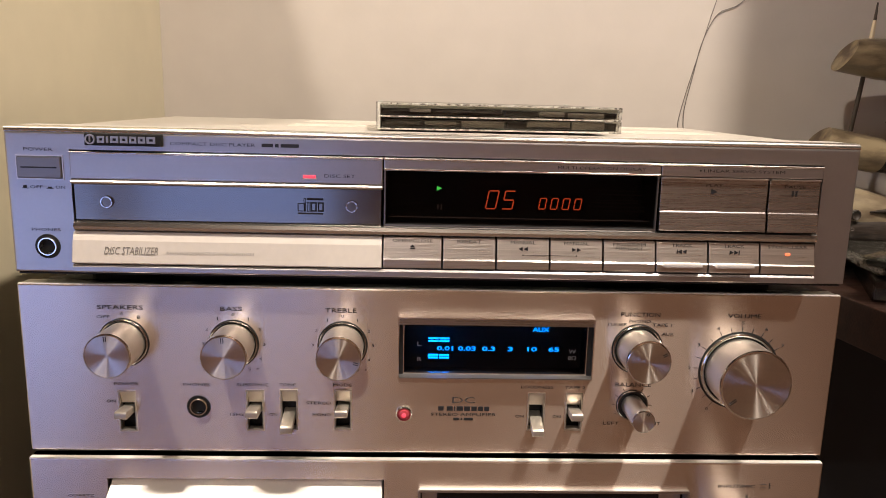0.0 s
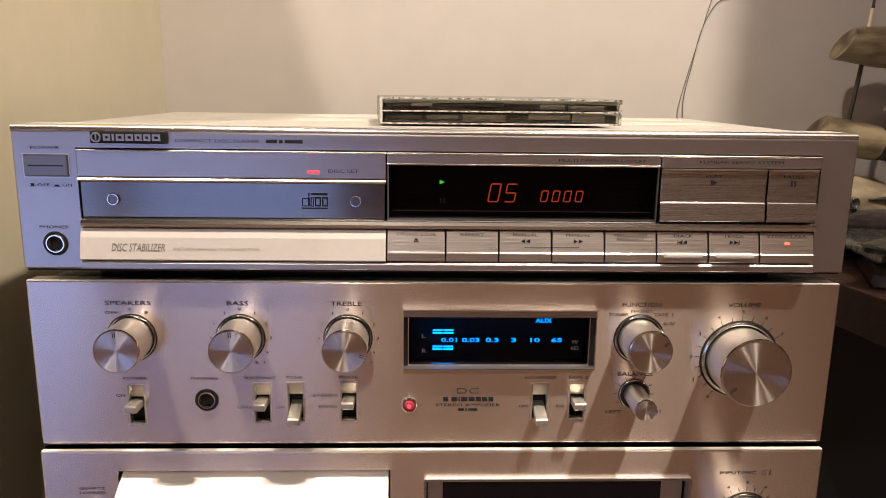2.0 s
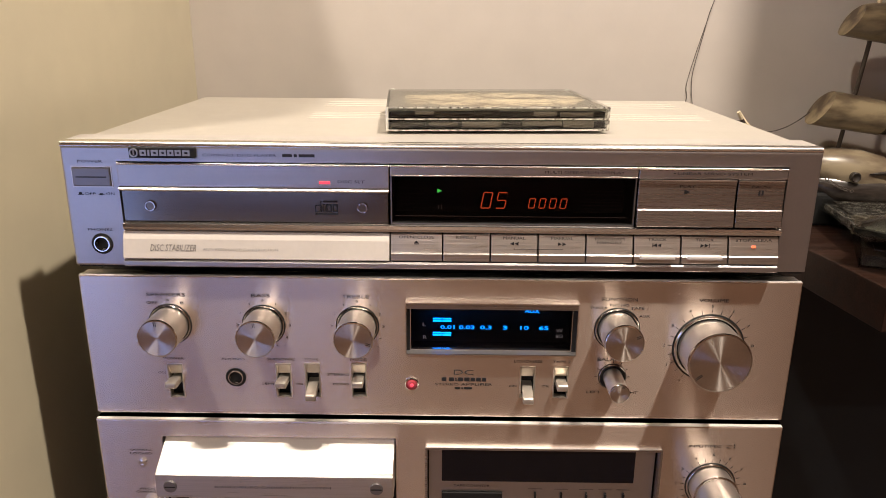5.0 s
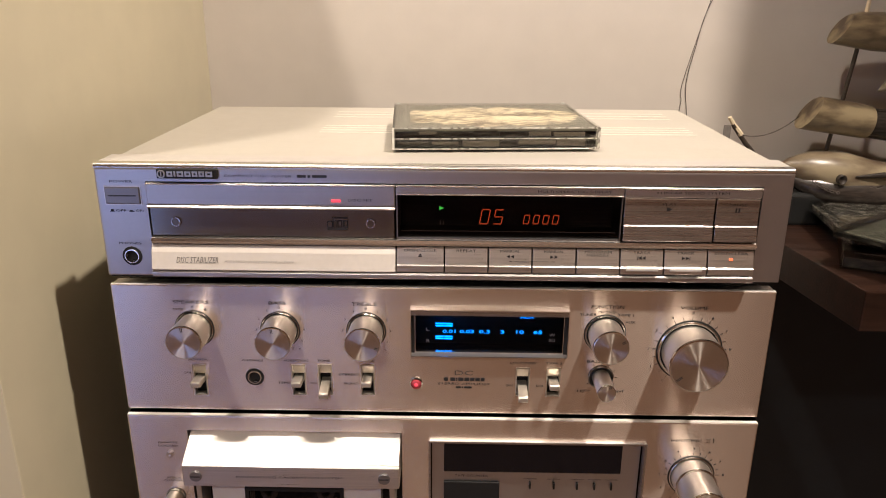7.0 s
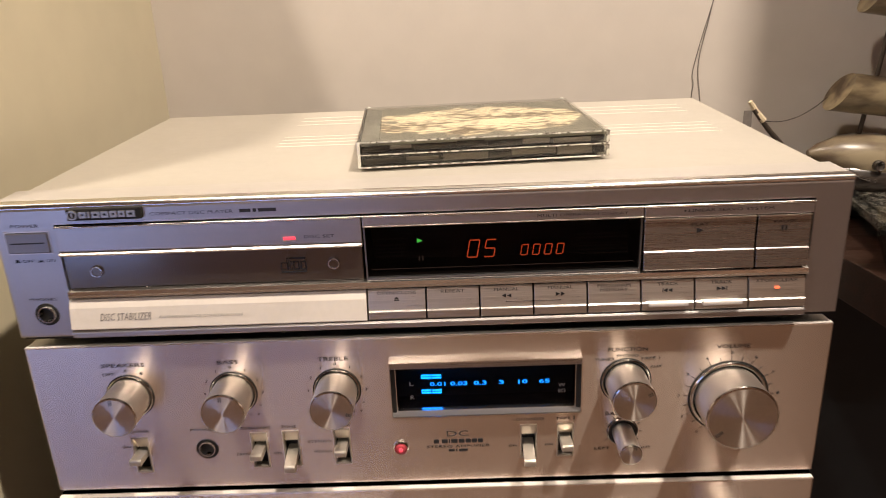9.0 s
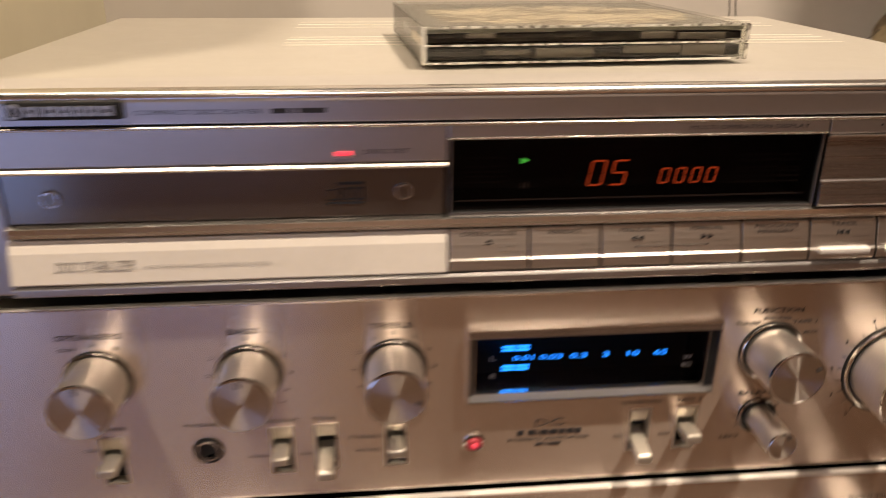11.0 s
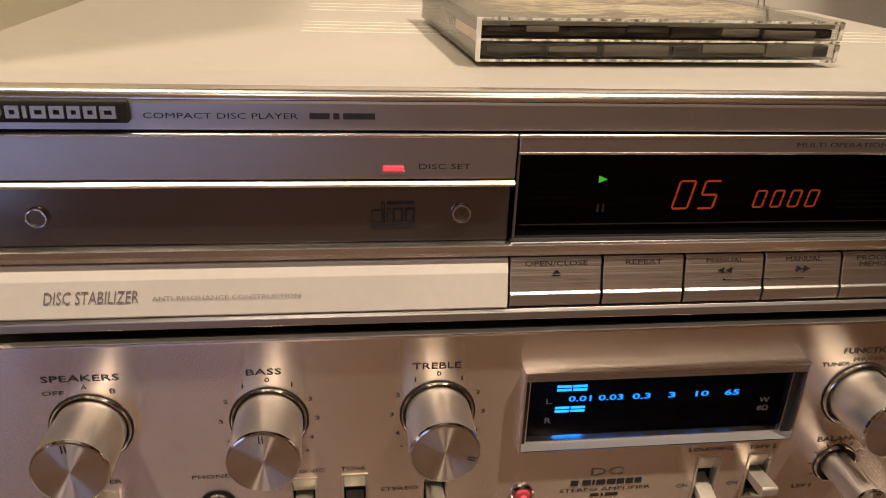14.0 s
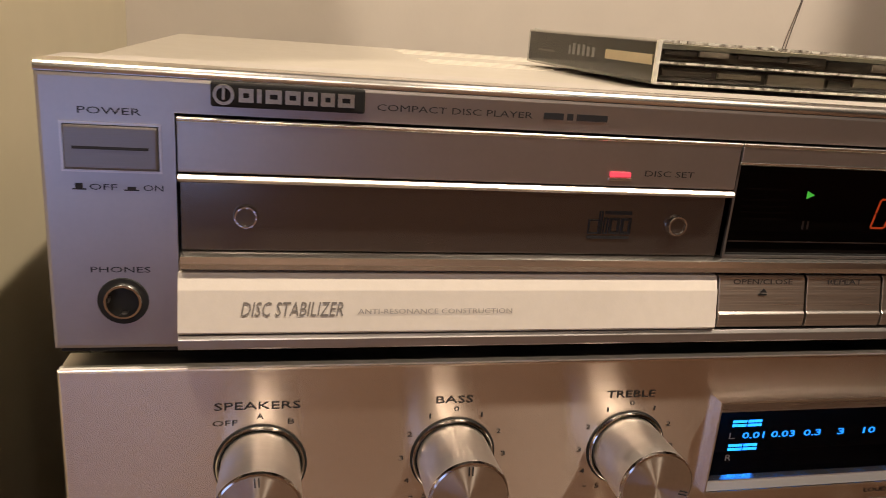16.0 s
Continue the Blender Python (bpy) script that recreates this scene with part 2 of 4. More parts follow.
def tube(points, r, n=8, bm=None, r1=None):
    """A round bar along points; r1 is the radius at its end."""
    own = bm or bmesh.new()
    pts = [Vector(p) for p in points]
    rings = []
    for k, p in enumerate(pts):
        d = (pts[min(k + 1, len(pts) - 1)] - pts[max(k - 1, 0)]).normalized()
        u = d.cross(Vector((0.31, 0.9, 0.2))).normalized()
        v = d.cross(u)
        rr = r + ((r1 if r1 is not None else r) - r) * k / max(1, len(pts) - 1)
        rings.append([own.verts.new(p + rr * (math.cos(2 * math.pi * i / n) * u + math.sin(2 * math.pi * i / n) * v)) for i in range(n)])
    for p, q in zip(rings, rings[1:]):
        for i in range(n):
            own.faces.new((p[i], p[(i + 1) % n], q[(i + 1) % n], q[i]))
    own.faces.new(rings[0][::-1])
    own.faces.new(rings[-1])
    bmesh.ops.recalc_face_normals(own, faces=own.faces)
    return own


ORIGIN = {}


def thing(name, at, label, category, group="", kind=""):
    ob = new(name)
    ob.empty_display_size = 0.02
    ob.location = at
    ORIGIN[ob] = Vector(at)
    return tagged(ob, label, category, group, kind)


def part(name, bm, mat, parent=None, label="", smooth=False):
    """Links a bmesh as one mesh object, with its origin at its middle, under a thing or part."""
    lo = Vector([min(v.co[i] for v in bm.verts) for i in range(3)])
    hi = Vector([max(v.co[i] for v in bm.verts) for i in range(3)])
    mid = (lo + hi) / 2
    bmesh.ops.translate(bm, vec=-mid, verts=bm.verts)
    me = bpy.data.meshes.new(name)
    bm.to_mesh(me)
    bm.free()
    if smooth:
        me.shade_smooth()
        me.set_sharp_from_angle(angle=radians(32))
    me.materials.append(mat)
    ob = new(name, me)
    ORIGIN[ob] = mid
    if parent:
        ob.parent = parent
        ob.location = mid - ORIGIN[parent]
    else:
        ob.location = mid
    if label:
        ob["label"] = label
    return ob




def lettering(words, cx, z, width, height, y, mat, parent, lean=0.0, name="lettering", bold=0.0, align=0):
    """Flat printed words, facing -y, fitted to a width and cap height, z at their middle; align -1: cx is the left end."""
    height *= 1.25 if height < 0.0022 else 1.0
    cu = bpy.data.curves.new("words", "FONT")
    cu.body, cu.resolution_u, cu.shear, cu.offset = words, 2, lean, bold
    tmp = bpy.data.objects.new("words", cu)
    scene.collection.objects.link(tmp)
    me = bpy.data.meshes.new_from_object(tmp.evaluated_get(bpy.context.evaluated_depsgraph_get()))
    bpy.data.objects.remove(tmp)
    bpy.data.curves.remove(cu)
    co = np.empty(len(me.vertices) * 3)
    me.vertices.foreach_get("co", co)
    co = co.reshape(-1, 3)
    lo, hi = co.min(0), co.max(0)
    sx, sz = width / max(1e-6, hi[0] - lo[0]), height / max(1e-6, hi[1] - lo[1])
    out = np.zeros_like(co)
    out[:, 0] = (co[:, 0] - (lo[0] + hi[0]) / 2) * sx
    out[:, 2] = (co[:, 1] - (lo[1] + hi[1]) / 2) * sz
    me.vertices.foreach_set("co", out.ravel())
    me.update()
    me.materials.clear()
    me.materials.append(mat)
    ob = new(name, me)
    ORIGIN[ob] = Vector((cx - align * width / 2, y, z))
    ob.parent = parent
    ob.location = ORIGIN[ob] - ORIGIN[parent]
    return ob


def sign(points, y, mat, parent, name="symbol"):
    return part(name, plate(points, y - 0.00012, y), mat, parent)


def bar(x0, x1, z0, z1, y, mat, parent, name="symbol"):
    return sign([(x0, z0), (x1, z0), (x1, z1), (x0, z1)], y, mat, parent, name)


def frame_ring(x0, x1, z0, z1, wall, y0, y1, bm=None, slope=0.0):
    """A rectangular frame, its inner edge set back by slope."""
    own = bm or bmesh.new()
    o = [(x0, z0), (x1, z0), (x1, z1), (x0, z1)]
    i = [(x0 + wall, z0 + wall), (x1 - wall, z0 + wall), (x1 - wall, z1 - wall), (x0 + wall, z1 - wall)]
    of, inf = [own.verts.new((x, y0, z)) for x, z in o], [own.verts.new((x, y0 + slope, z)) for x, z in i]
    ob_, ib = [own.verts.new((x, y1, z)) for x, z in o], [own.verts.new((x, y1, z)) for x, z in i]
    for k in range(4):
        j = (k + 1) % 4
        own.faces.new((of[k], of[j], inf[j], inf[k]))
        own.faces.new((ob_[j], ob_[k], ib[k], ib[j]))
        own.faces.new((ob_[k], ob_[j], of[j], of[k]))
        own.faces.new((inf[k], inf[j], ib[j], ib[k]))
    bmesh.ops.recalc_face_normals(own, faces=own.faces)
    return own


def holed_panel(x0, x1, z0, z1, y0, y1, holes, lip=0.0):
    """A flat panel with rectangular holes through it, cut as a grid of cells, with real thickness."""
    xs = sorted({x0, x1, *[h[0] for h in holes], *[h[1] for h in holes]})
    zs = sorted({z0, z1, *[h[2] for h in holes], *[h[3] for h in holes]})
    own = bmesh.new()
    grid = {}

    def vert(i, k, y):
        key = (i, k, y)
        if key not in grid:
            grid[key] = own.verts.new((xs[i], y, zs[k]))
        return grid[key]

    def solid(i, k):
        if not (0 <= i < len(xs) - 1 and 0 <= k < len(zs) - 1):
            return False
        cx, cz = (xs[i] + xs[i + 1]) / 2, (zs[k] + zs[k + 1]) / 2
        return not any(a < cx < b and c < cz < d for a, b, c, d in holes)

    for i in range(len(xs) - 1):
        for k in range(len(zs) - 1):
            if not solid(i, k):
                continue
            own.faces.new((vert(i, k, y0), vert(i + 1, k, y0), vert(i + 1, k + 1, y0), vert(i, k + 1, y0)))
            own.faces.new((vert(i, k + 1, y1), vert(i + 1, k + 1, y1), vert(i + 1, k, y1), vert(i, k, y1)))
            for di, dk, a, b in ((-1, 0, (i, k), (i, k + 1)), (1, 0, (i + 1, k + 1), (i + 1, k)), (0, -1, (i + 1, k), (i, k)), (0, 1, (i, k + 1), (i + 1, k + 1))):
                if not solid(i + di, k + dk):
                    own.faces.new((vert(*a, y0), vert(*b, y0), vert(*b, y1), vert(*a, y1)))
    bmesh.ops.recalc_face_normals(own, faces=own.faces)
    if lip:
        outer = [e for e in own.edges if all(abs(v.co.y - y0) < 1e-7 for v in e.verts) and e.calc_face_angle(0) > 1.0
                 and (all(abs(v.co.x - x0) < 1e-7 for v in e.verts) or all(abs(v.co.x - x1) < 1e-7 for v in e.verts)
                      or all(abs(v.co.z - z0) < 1e-7 for v in e.verts) or all(abs(v.co.z - z1) < 1e-7 for v in e.verts))]
        bmesh.ops.bevel(own, geom=outer, offset=lip, segments=2, profile=0.6, affect="EDGES")
    return own


SEGMENTS = {"0": "abcdef", "3": "abcdg", "5": "afgcd"}


def digit(ch, x, z, w, h, y, thick, lean, mat, parent):
    """A seven-segment digit, its lower left corner at (x, z)."""
    t, g = thick, thick * 0.35
    spots = {"a": (0, h, w, h), "b": (w, h / 2, w, h), "c": (w, 0, w, h / 2), "d": (0, 0, w, 0), "e": (0, 0, 0, h / 2), "f": (0, h / 2, 0, h), "g": (0, h / 2, w, h / 2)}
    own = bmesh.new()
    for s in SEGMENTS[ch]:
        xa, za, xb, zb = spots[s]
        if za == zb:
            pts = [(xa + g, za - t / 2), (xb - g, za - t / 2), (xb - g, za + t / 2), (xa + g, za + t / 2)]
        else:
            pts = [(xa - t / 2, za + g), (xa + t / 2, za + g), (xa + t / 2, zb - g), (xa - t / 2, zb - g)]
        plate([(x + px + lean * pz, z + pz) for px, pz in pts], y - 0.0002, y, bm=own)
    return part("digit", own, mat, parent)


# ---- the room ----
WY = 0.385
PX = -0.259


def slab(name, x0, x1, y0, y1, z0, z1, mat, bevel=0.0):
    ob = part(name, box(x0, x1, y0, y1, z0, z1, bevel), mat)
    return tagged(ob, kind="structure")


# all but the north wall are unseen, toned for reflections and bounce
slab("floor", -2.4, 2.6, -2.3, WY + 0.1, -0.05, 0.0, M_FLOOR)
slab("ceiling", -2.4, 2.6, -2.3, WY + 0.1, 2.40, 2.46, M_CEIL)
slab("wall_north", -2.4, 2.6, WY, WY + 0.1, 0.0, 2.40, M_WALL)
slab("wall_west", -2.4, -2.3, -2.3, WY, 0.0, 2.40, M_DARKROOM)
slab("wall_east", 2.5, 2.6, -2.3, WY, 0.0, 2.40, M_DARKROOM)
# south wall with two openings for an added blue glow, shaped to suit reflections
GLOW_GAPS = [(-1.00, -0.28, 0.46, 0.82), (-1.90, -1.08, 0.10, 0.82)]
south = part("wall_south", holed_panel(-2.3, 2.5, 0.0, 2.40, -2.20, -2.30, GLOW_GAPS), M_DARKROOM)
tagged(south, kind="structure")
M_BLUE_GLOW = glow("added blue glow", GLOW_BLUE[:3], 2.0)
for n, (wx0, wx1, wz0, wz1) in enumerate(GLOW_GAPS):
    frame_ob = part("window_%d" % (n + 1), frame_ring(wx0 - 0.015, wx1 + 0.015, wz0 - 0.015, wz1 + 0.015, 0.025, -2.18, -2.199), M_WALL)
    tagged(frame_ob, "white frame round an unseen blue glow, its form assumed", "window", kind="structure")
# glowing panel added as the unseen blue source that the metal fronts mirror
tagged(part("backdrop", box(-2.1, -0.1, -2.42, -2.40, 0.0, 1.0), M_BLUE_GLOW), kind="structure")
# unseen block added above the desk to shade the right of the wall
slab("added_wall_blocker", 0.4285, 2.5, 0.02, WY, 1.62, 2.40, M_WALL)
# cream side board beside the stack
side = part("wall_side_board", box(PX - 0.022, PX, -0.05, WY, 0.0, 1.526, 0.0012), M_SIDE)
tagged(side, "tall cream lacquered side board beside the hi-fi stack", "side panel", kind="structure")
doors = thing("cabinet", (-0.55, 0.15, 0), "brown low cabinet with two fronts behind the cream board", "cabinet")
part("body", box(-0.85, PX - 0.026, 0.02, WY - 0.002, 0.0, 1.30), M_DOORS, doors)
for z0, z1 in ((0.05, 0.742), (0.748, 1.29)):
    part("door", box(-0.845, PX - 0.03, 0.0, 0.018, z0, z1, 0.003), M_DOORS, doors)

# ceiling spots, all out of view; two are added to brighten the reflected room
for x, y, z, watts, cone in LAMPS:
    fit = thing("ceiling_spot", (x, y, 2.40), "small recessed ceiling spot out of view, switched on, warm light", "ceiling light", "ceiling spots")
    own = bmesh.new()
    ring = [(0.045, 2.399), (0.045, 2.394), (0.036, 2.392), (0.034, 2.398)]
    vs = [[own.verts.new((x + r * math.cos(2 * math.pi * i / 32), y + r * math.sin(2 * math.pi * i / 32), h)) for i in range(32)] for r, h in ring]
    for p, q in zip(vs, vs[1:]):
        for i in range(32):
            own.faces.new((p[i], p[(i + 1) % 32], q[(i + 1) % 32], q[i]))
    part("rim", own, M_CHROME, fit)
    lamp = bpy.data.lights.new("spot", "SPOT")
    lamp.spot_size, lamp.spot_blend, lamp.shadow_soft_size = radians(cone), 0.5, 0.025
    lamp.energy, lamp.color = watts, WARM
    lo = new("spot", lamp)
    lo.location = (x, y, 2.388)

# stand under the stack
stand = thing("equipment_stand", (0, 0.2, 0), "plain dark stand under the stacked hi-fi units", "stand")
part("top", box(-0.24, 0.24, 0.0, 0.37, 0.628, 0.650, 0.002), M_WOOD, stand)
for x in (-0.22, 0.20):
    part("side", box(x, x + 0.02, 0.02, 0.36, 0.0, 0.628), M_WOOD, stand)


# ---- compact disc player ----
CDW = 0.21
CB, CT = 0.8955, 0.967
cd = thing("cd_player", (0, 0.14, 0.884), "silver compact disc player with lit display, on the amplifier", "cd player")
part("cover", prism([(0.0272, CT - 0.006), (0.0310, CT - 0.008), (0.0310, CB + 0.004), (0.252, CB + 0.004), (0.252, CT - 0.0015), (0.0272, CT - 0.0015)], -0.2085, 0.2085, 0.0008), M_COVER, cd, "pale painted steel cover")
# raised louvre ribs in the cover, paled for the highlights along them
for y in (0.196, 0.210, 0.224, 0.122, 0.132, 0.142, 0.152):
    part("louvre", box(-0.095, 0.188, y, y + 0.0010, CT - 0.002, CT - 0.00125, 0.0001), M_LOUVRE_LIT, cd, "raised louvre rib with its highlight in a pale colour")
part("underside", box(-0.2085, 0.2085, 0.0010, 0.252, CB - 0.0010, CB - 0.0001), M_GAP, cd)
L, R, D0, D1 = -0.1795, 0.1925, -0.0278, 0.1098
bez = part("fascia", holed_panel(-CDW, CDW, CB, CT - 0.0022, 0.0, 0.0270, [(L, R, CB, 0.9565), (-0.2047, -0.1831, 0.9421, 0.9531), (-0.1966, -0.1894, 0.9050, 0.9122)], 0.0010), M_SILVER, cd, "silver front fascia")
part("top_strip", prism([(0.0060, CT - 0.0022), (0.0002, CT - 0.0022)] + [(0.0028 - 0.0026 * math.cos(a), CT - 0.0020 + 0.0026 * math.sin(a)) for a in [k * math.pi / 14 for k in range(8)]] + [(0.0060, CT + 0.0006)], -CDW, CDW), M_LINE, cd, "bright rounded top edge", smooth=True)
part("top_band", box(-CDW + 0.0002, CDW - 0.0002, 0.0061, 0.0268, CT - 0.0022, CT + 0.0004, 0.0003), M_BAND, cd, "satin band along the top of the fascia")
part("inner_panel", box(L, R, 0.0272, 0.0300, CB, 0.9565), M_GAP, cd)
# upper strips
part("upper_strip", box(L + 0.0006, D0 - 0.0003, -0.0016, 0.010, 0.9425, 0.9555, 0.0004), M_SILVER, cd)
part("display_strip", box(D0 + 0.0003, D1 - 0.0003, -0.0016, 0.010, 0.9503, 0.9555, 0.0004), M_SILVER, cd)
part("servo_strip", box(D1 + 0.0003, R - 0.0008, -0.0016, 0.010, 0.9497, 0.9555, 0.0004), M_SILVER, cd)
# bars of brighter metal added to keep a highlight line along each strip
for x0, x1 in ((L + 0.0006, D0 - 0.0003), (D0 + 0.0003, D1 - 0.0003), (D1 + 0.0003, R - 0.0008)):
    part("strip_highlight", tube([(x0, -0.0012, 0.9553), (x1, -0.0012, 0.9553)], 0.0006, 12), M_LINE, cd, smooth=True)
# one more added highlight bar, above the display
part("display_highlight", tube([(D0 + 0.0004, -0.0012, 0.9502), (D1 - 0.0004, -0.0012, 0.9502)], 0.0005, 12), M_LINE, cd, smooth=True)
# drawer
drawer = part("drawer", box(L + 0.0008, D0 - 0.0010, 0.0006, 0.010, 0.9222, 0.9398, 0.0002), M_DRAWER, cd, "dark glossy disc drawer front")
part("rib", prism([(0.010, 0.9398), (0.0, 0.9398), (-0.0022, 0.9404), (-0.0026, 0.9412), (-0.0018, 0.9420), (0.010, 0.9422)], L + 0.0006, D0 - 0.0004), M_TRIM, cd)
for x in (-0.1630, -0.0433):
    stud = part("stud", lathe([(0.0031, 0.0006), (0.0031, -0.0004), (0.0028, -0.0010), (0.0024, -0.0010), (0.0022, -0.0002)], x, 0.9312, 32), M_STUD, drawer, "chrome ringed stud", smooth=True)
    part("stud_face", lathe([(0.0023, -0.0003), (0.0, -0.0003)], x, 0.9312, 28), M_DRAWER, stud)
# the disc mark, as plain shapes
for x0, x1, z0, z1, wall in ((-0.0701, -0.0664, 0.9283, 0.9324, 0.0004), (-0.0671, -0.0660, 0.9283, 0.9349, 0.0003), (-0.0655, -0.0643, 0.9283, 0.9330, 0.0003), (-0.0638, -0.0607, 0.9283, 0.9330, 0.0007), (-0.0602, -0.0572, 0.9283, 0.9330, 0.0007)):
    part("mark", frame_ring(x0, x1, z0, z1, wall, 0.0003, 0.0006), M_INK, drawer)
for x0, x1, z0, z1 in ((-0.0655, -0.0574, 0.9340, 0.9350), (-0.0701, -0.0574, 0.9269, 0.9277)):
    bar(x0, x1, z0, z1, 0.0005, M_INK, drawer, "mark")
# lip bar
part("lip", prism([(0.010, 0.9172), (-0.0010, 0.9172), (-0.0022, 0.9179), (-0.0027, 0.9194), (-0.0021, 0.9211), (-0.0008, 0.9218), (0.010, 0.9220)], L + 0.0006, R - 0.0004), M_LIP, cd, smooth=True)
# stabiliser panel and foot strip
part("lower_panel", prism([(0.010, 0.9012), (-0.0048, 0.9012), (-0.0052, 0.9018), (-0.0030, 0.9125), (-0.0012, 0.9166), (0.010, 0.9168)], L - 0.0001, D0 - 0.0004, 0.0002), M_CREAM, cd, "pale lower panel")
part("foot_strip", prism([(0.010, 0.8966), (-0.0042, 0.8966), (-0.0050, 0.8973), (-0.0050, 0.8996), (-0.0042, 0.9006), (0.010, 0.9008)], L - 0.0001, R - 0.0008, 0.0002), M_SILVER, cd)
# lower keys
EDGE = [-0.0278, 0.0020, 0.0290, 0.0560, 0.0830, 0.1098, 0.1366, 0.1632, 0.1918]


def key_y(z):
    """The sloping face of a lower key."""
    return -0.0016 - (0.9160 - z) * 0.227


WORDS = [("OPEN/CLOSE", 0.0200), ("REPEAT", 0.0120), ("MANUAL", 0.0125), ("MANUAL", 0.0125), ("PROGRAM", 0.0165), ("TRACK", 0.0105), ("TRACK", 0.0105), ("STOP/CLEAR", 0.0205)]
for k in range(8):
    key = part("key", prism([(0.010, 0.9014), (-0.0042, 0.9014), (-0.0046, 0.9021), (-0.0047, 0.9056), (-0.0039, 0.9063), (-0.0016, 0.9160), (-0.0006, 0.9166), (0.010, 0.9166)], EDGE[k] + 0.0004, EDGE[k + 1] - 0.0004, 0.0002), M_BUTTON, cd)
    if k in (5, 6):
        # ridge made satin white so that its highlight is in the colour
        part("ridge", box(EDGE[k] + 0.0035, EDGE[k + 1] - 0.0035, -0.0068, -0.0034, 0.9042, 0.9066, 0.0008), M_LIT_METAL, key, "ridge with its highlight in a pale colour")
    mid = (EDGE[k] + EDGE[k + 1]) / 2
    lettering(WORDS[k][0], mid, 0.9150, WORDS[k][1], 0.00125, key_y(0.9150) - 0.0002, M_INK, key).rotation_euler = (-0.22, 0, 0)
    SYM = key_y(0.9106) - 0.0001

    def tri(x, d, s=0.0011):
        sign([(x - d * s, 0.9119 - s), (x + d * s, 0.9119), (x - d * s, 0.9119 + s)], SYM, M_INK, key)

    if k == 0:
        sign([(mid - 0.0013, 0.9119), (mid + 0.0013, 0.9119), (mid, 0.9132)], SYM, M_INK, key)
        bar(mid - 0.0013, mid + 0.0013, 0.9110, 0.9115, SYM, M_INK, key)
    elif k == 4:
        lettering("MEMORY", mid, 0.9130, 0.0140, 0.00125, key_y(0.9130) - 0.0002, M_INK, key).rotation_euler = (-0.22, 0, 0)
    elif k in (2, 3):
        d = -1 if k == 2 else 1
        tri(mid - 0.0013, d), tri(mid + 0.0013, d)
        low = key_y(0.9082) - 0.0001
        bar(mid - 0.0003, mid + 0.0003, 0.9086, 0.9092, low, M_INK, key)
        bar(*sorted((mid, EDGE[3] - d * 0.0006)), 0.9088, 0.9090, low, M_INK, key)
    elif k in (5, 6):
        d = -1 if k == 5 else 1
        tri(mid - 0.0013, d), tri(mid + 0.0011, d)
        bar(mid + d * 0.0025 - 0.0002, mid + d * 0.0025 + 0.0002, 0.9108, 0.9130, SYM, M_INK, key)
    elif k == 7:
        part("lamp", box(mid - 0.0010, mid + 0.0010, key_y(0.9112) - 0.0008, key_y(0.9112) + 0.001, 0.9109, 0.9121), M_AMBER, key, "small amber lamp")
# play and pause keys
for x0, x1, word in ((D1, 0.1648, "PLAY"), (0.1648, R - 0.0010, "PAUSE")):
    key = part("key", prism([(0.010, 0.9226), (-0.0030, 0.9226), (-0.0034, 0.9232), (-0.0024, 0.9320), (-0.0016, 0.9324), (-0.0012, 0.9470), (-0.0008, 0.9488), (0.010, 0.9490)], x0 + 0.0005, x1 - 0.0005, 0.0002), M_KEY, cd)
    part("edge", box(x0 + 0.0006, x1 - 0.0006, -0.0022, 0.004, 0.9484, 0.9492, 0.0002), M_TRIM, key)
    mid = (x0 + x1) / 2
    lettering(word, mid, 0.9456, 0.0085 if word == "PLAY" else 0.0105, 0.0012, -0.0014, M_INK, key)
    if word == "PLAY":
        sign([(mid - 0.0016, 0.9409), (mid + 0.0018, 0.9424), (mid - 0.0016, 0.9439)], -0.0014, M_INK, key)
    else:
        bar(mid - 0.0014, mid - 0.0004, 0.9408, 0.9436, -0.0014, M_INK, key), bar(mid + 0.0004, mid + 0.0014, 0.9408, 0.9436, -0.0014, M_INK, key)
# display
disp = part("display", holed_panel(D0 + 0.0004, D1 - 0.0004, 0.9222, 0.9500, 0.0004, 0.0255, [(D0 + 0.0012, D1 - 0.0012, 0.9232, 0.9494)]), M_GAP, cd, "black smoked display window")
part("display_frame", frame_ring(D0 + 0.0004, D1 - 0.0004, 0.9220, 0.9502, 0.0007, -0.0006, 0.0030), M_POWER, disp)
part("window", box(D0 + 0.0012, D1 - 0.0012, 0.0010, 0.0013, 0.9232, 0.9494), M_SMOKE, disp, "smoked clear window")
DY = 0.0020
digit("0", 0.0233, 0.9313, 0.0050, 0.0090, DY, 0.0006, 0.18, M_ORANGE, disp)
digit("5", 0.0316, 0.9313, 0.0050, 0.0090, DY, 0.0006, 0.18, M_ORANGE, disp)
for x in (0.0500, 0.0559, 0.0618, 0.0677):
    digit("0", x, 0.9316, 0.0032, 0.0054, DY, 0.0005, 0.16, M_ORANGE, disp)
sign([(-0.0013, 0.9398), (0.0014, 0.9410), (-0.0013, 0.9422)], DY, M_GREEN, disp)
bar(-0.0009, -0.0002, 0.9304, 0.9330, DY, M_INK_PALE, disp), bar(0.0008, 0.0015, 0.9304, 0.9330, DY, M_INK_PALE, disp)
for x0, x1, zs in ((-0.0225, -0.0065, (0.9330, 0.9350, 0.9368, 0.9388, 0.9420)), (0.0785, 0.1035, (0.9310, 0.9330, 0.9350, 0.9364, 0.9392, 0.9412))):
    for z in zs:
        bar(x0, x1, z, z + 0.0005, DY, M_INK_DIM, disp, "print_line")
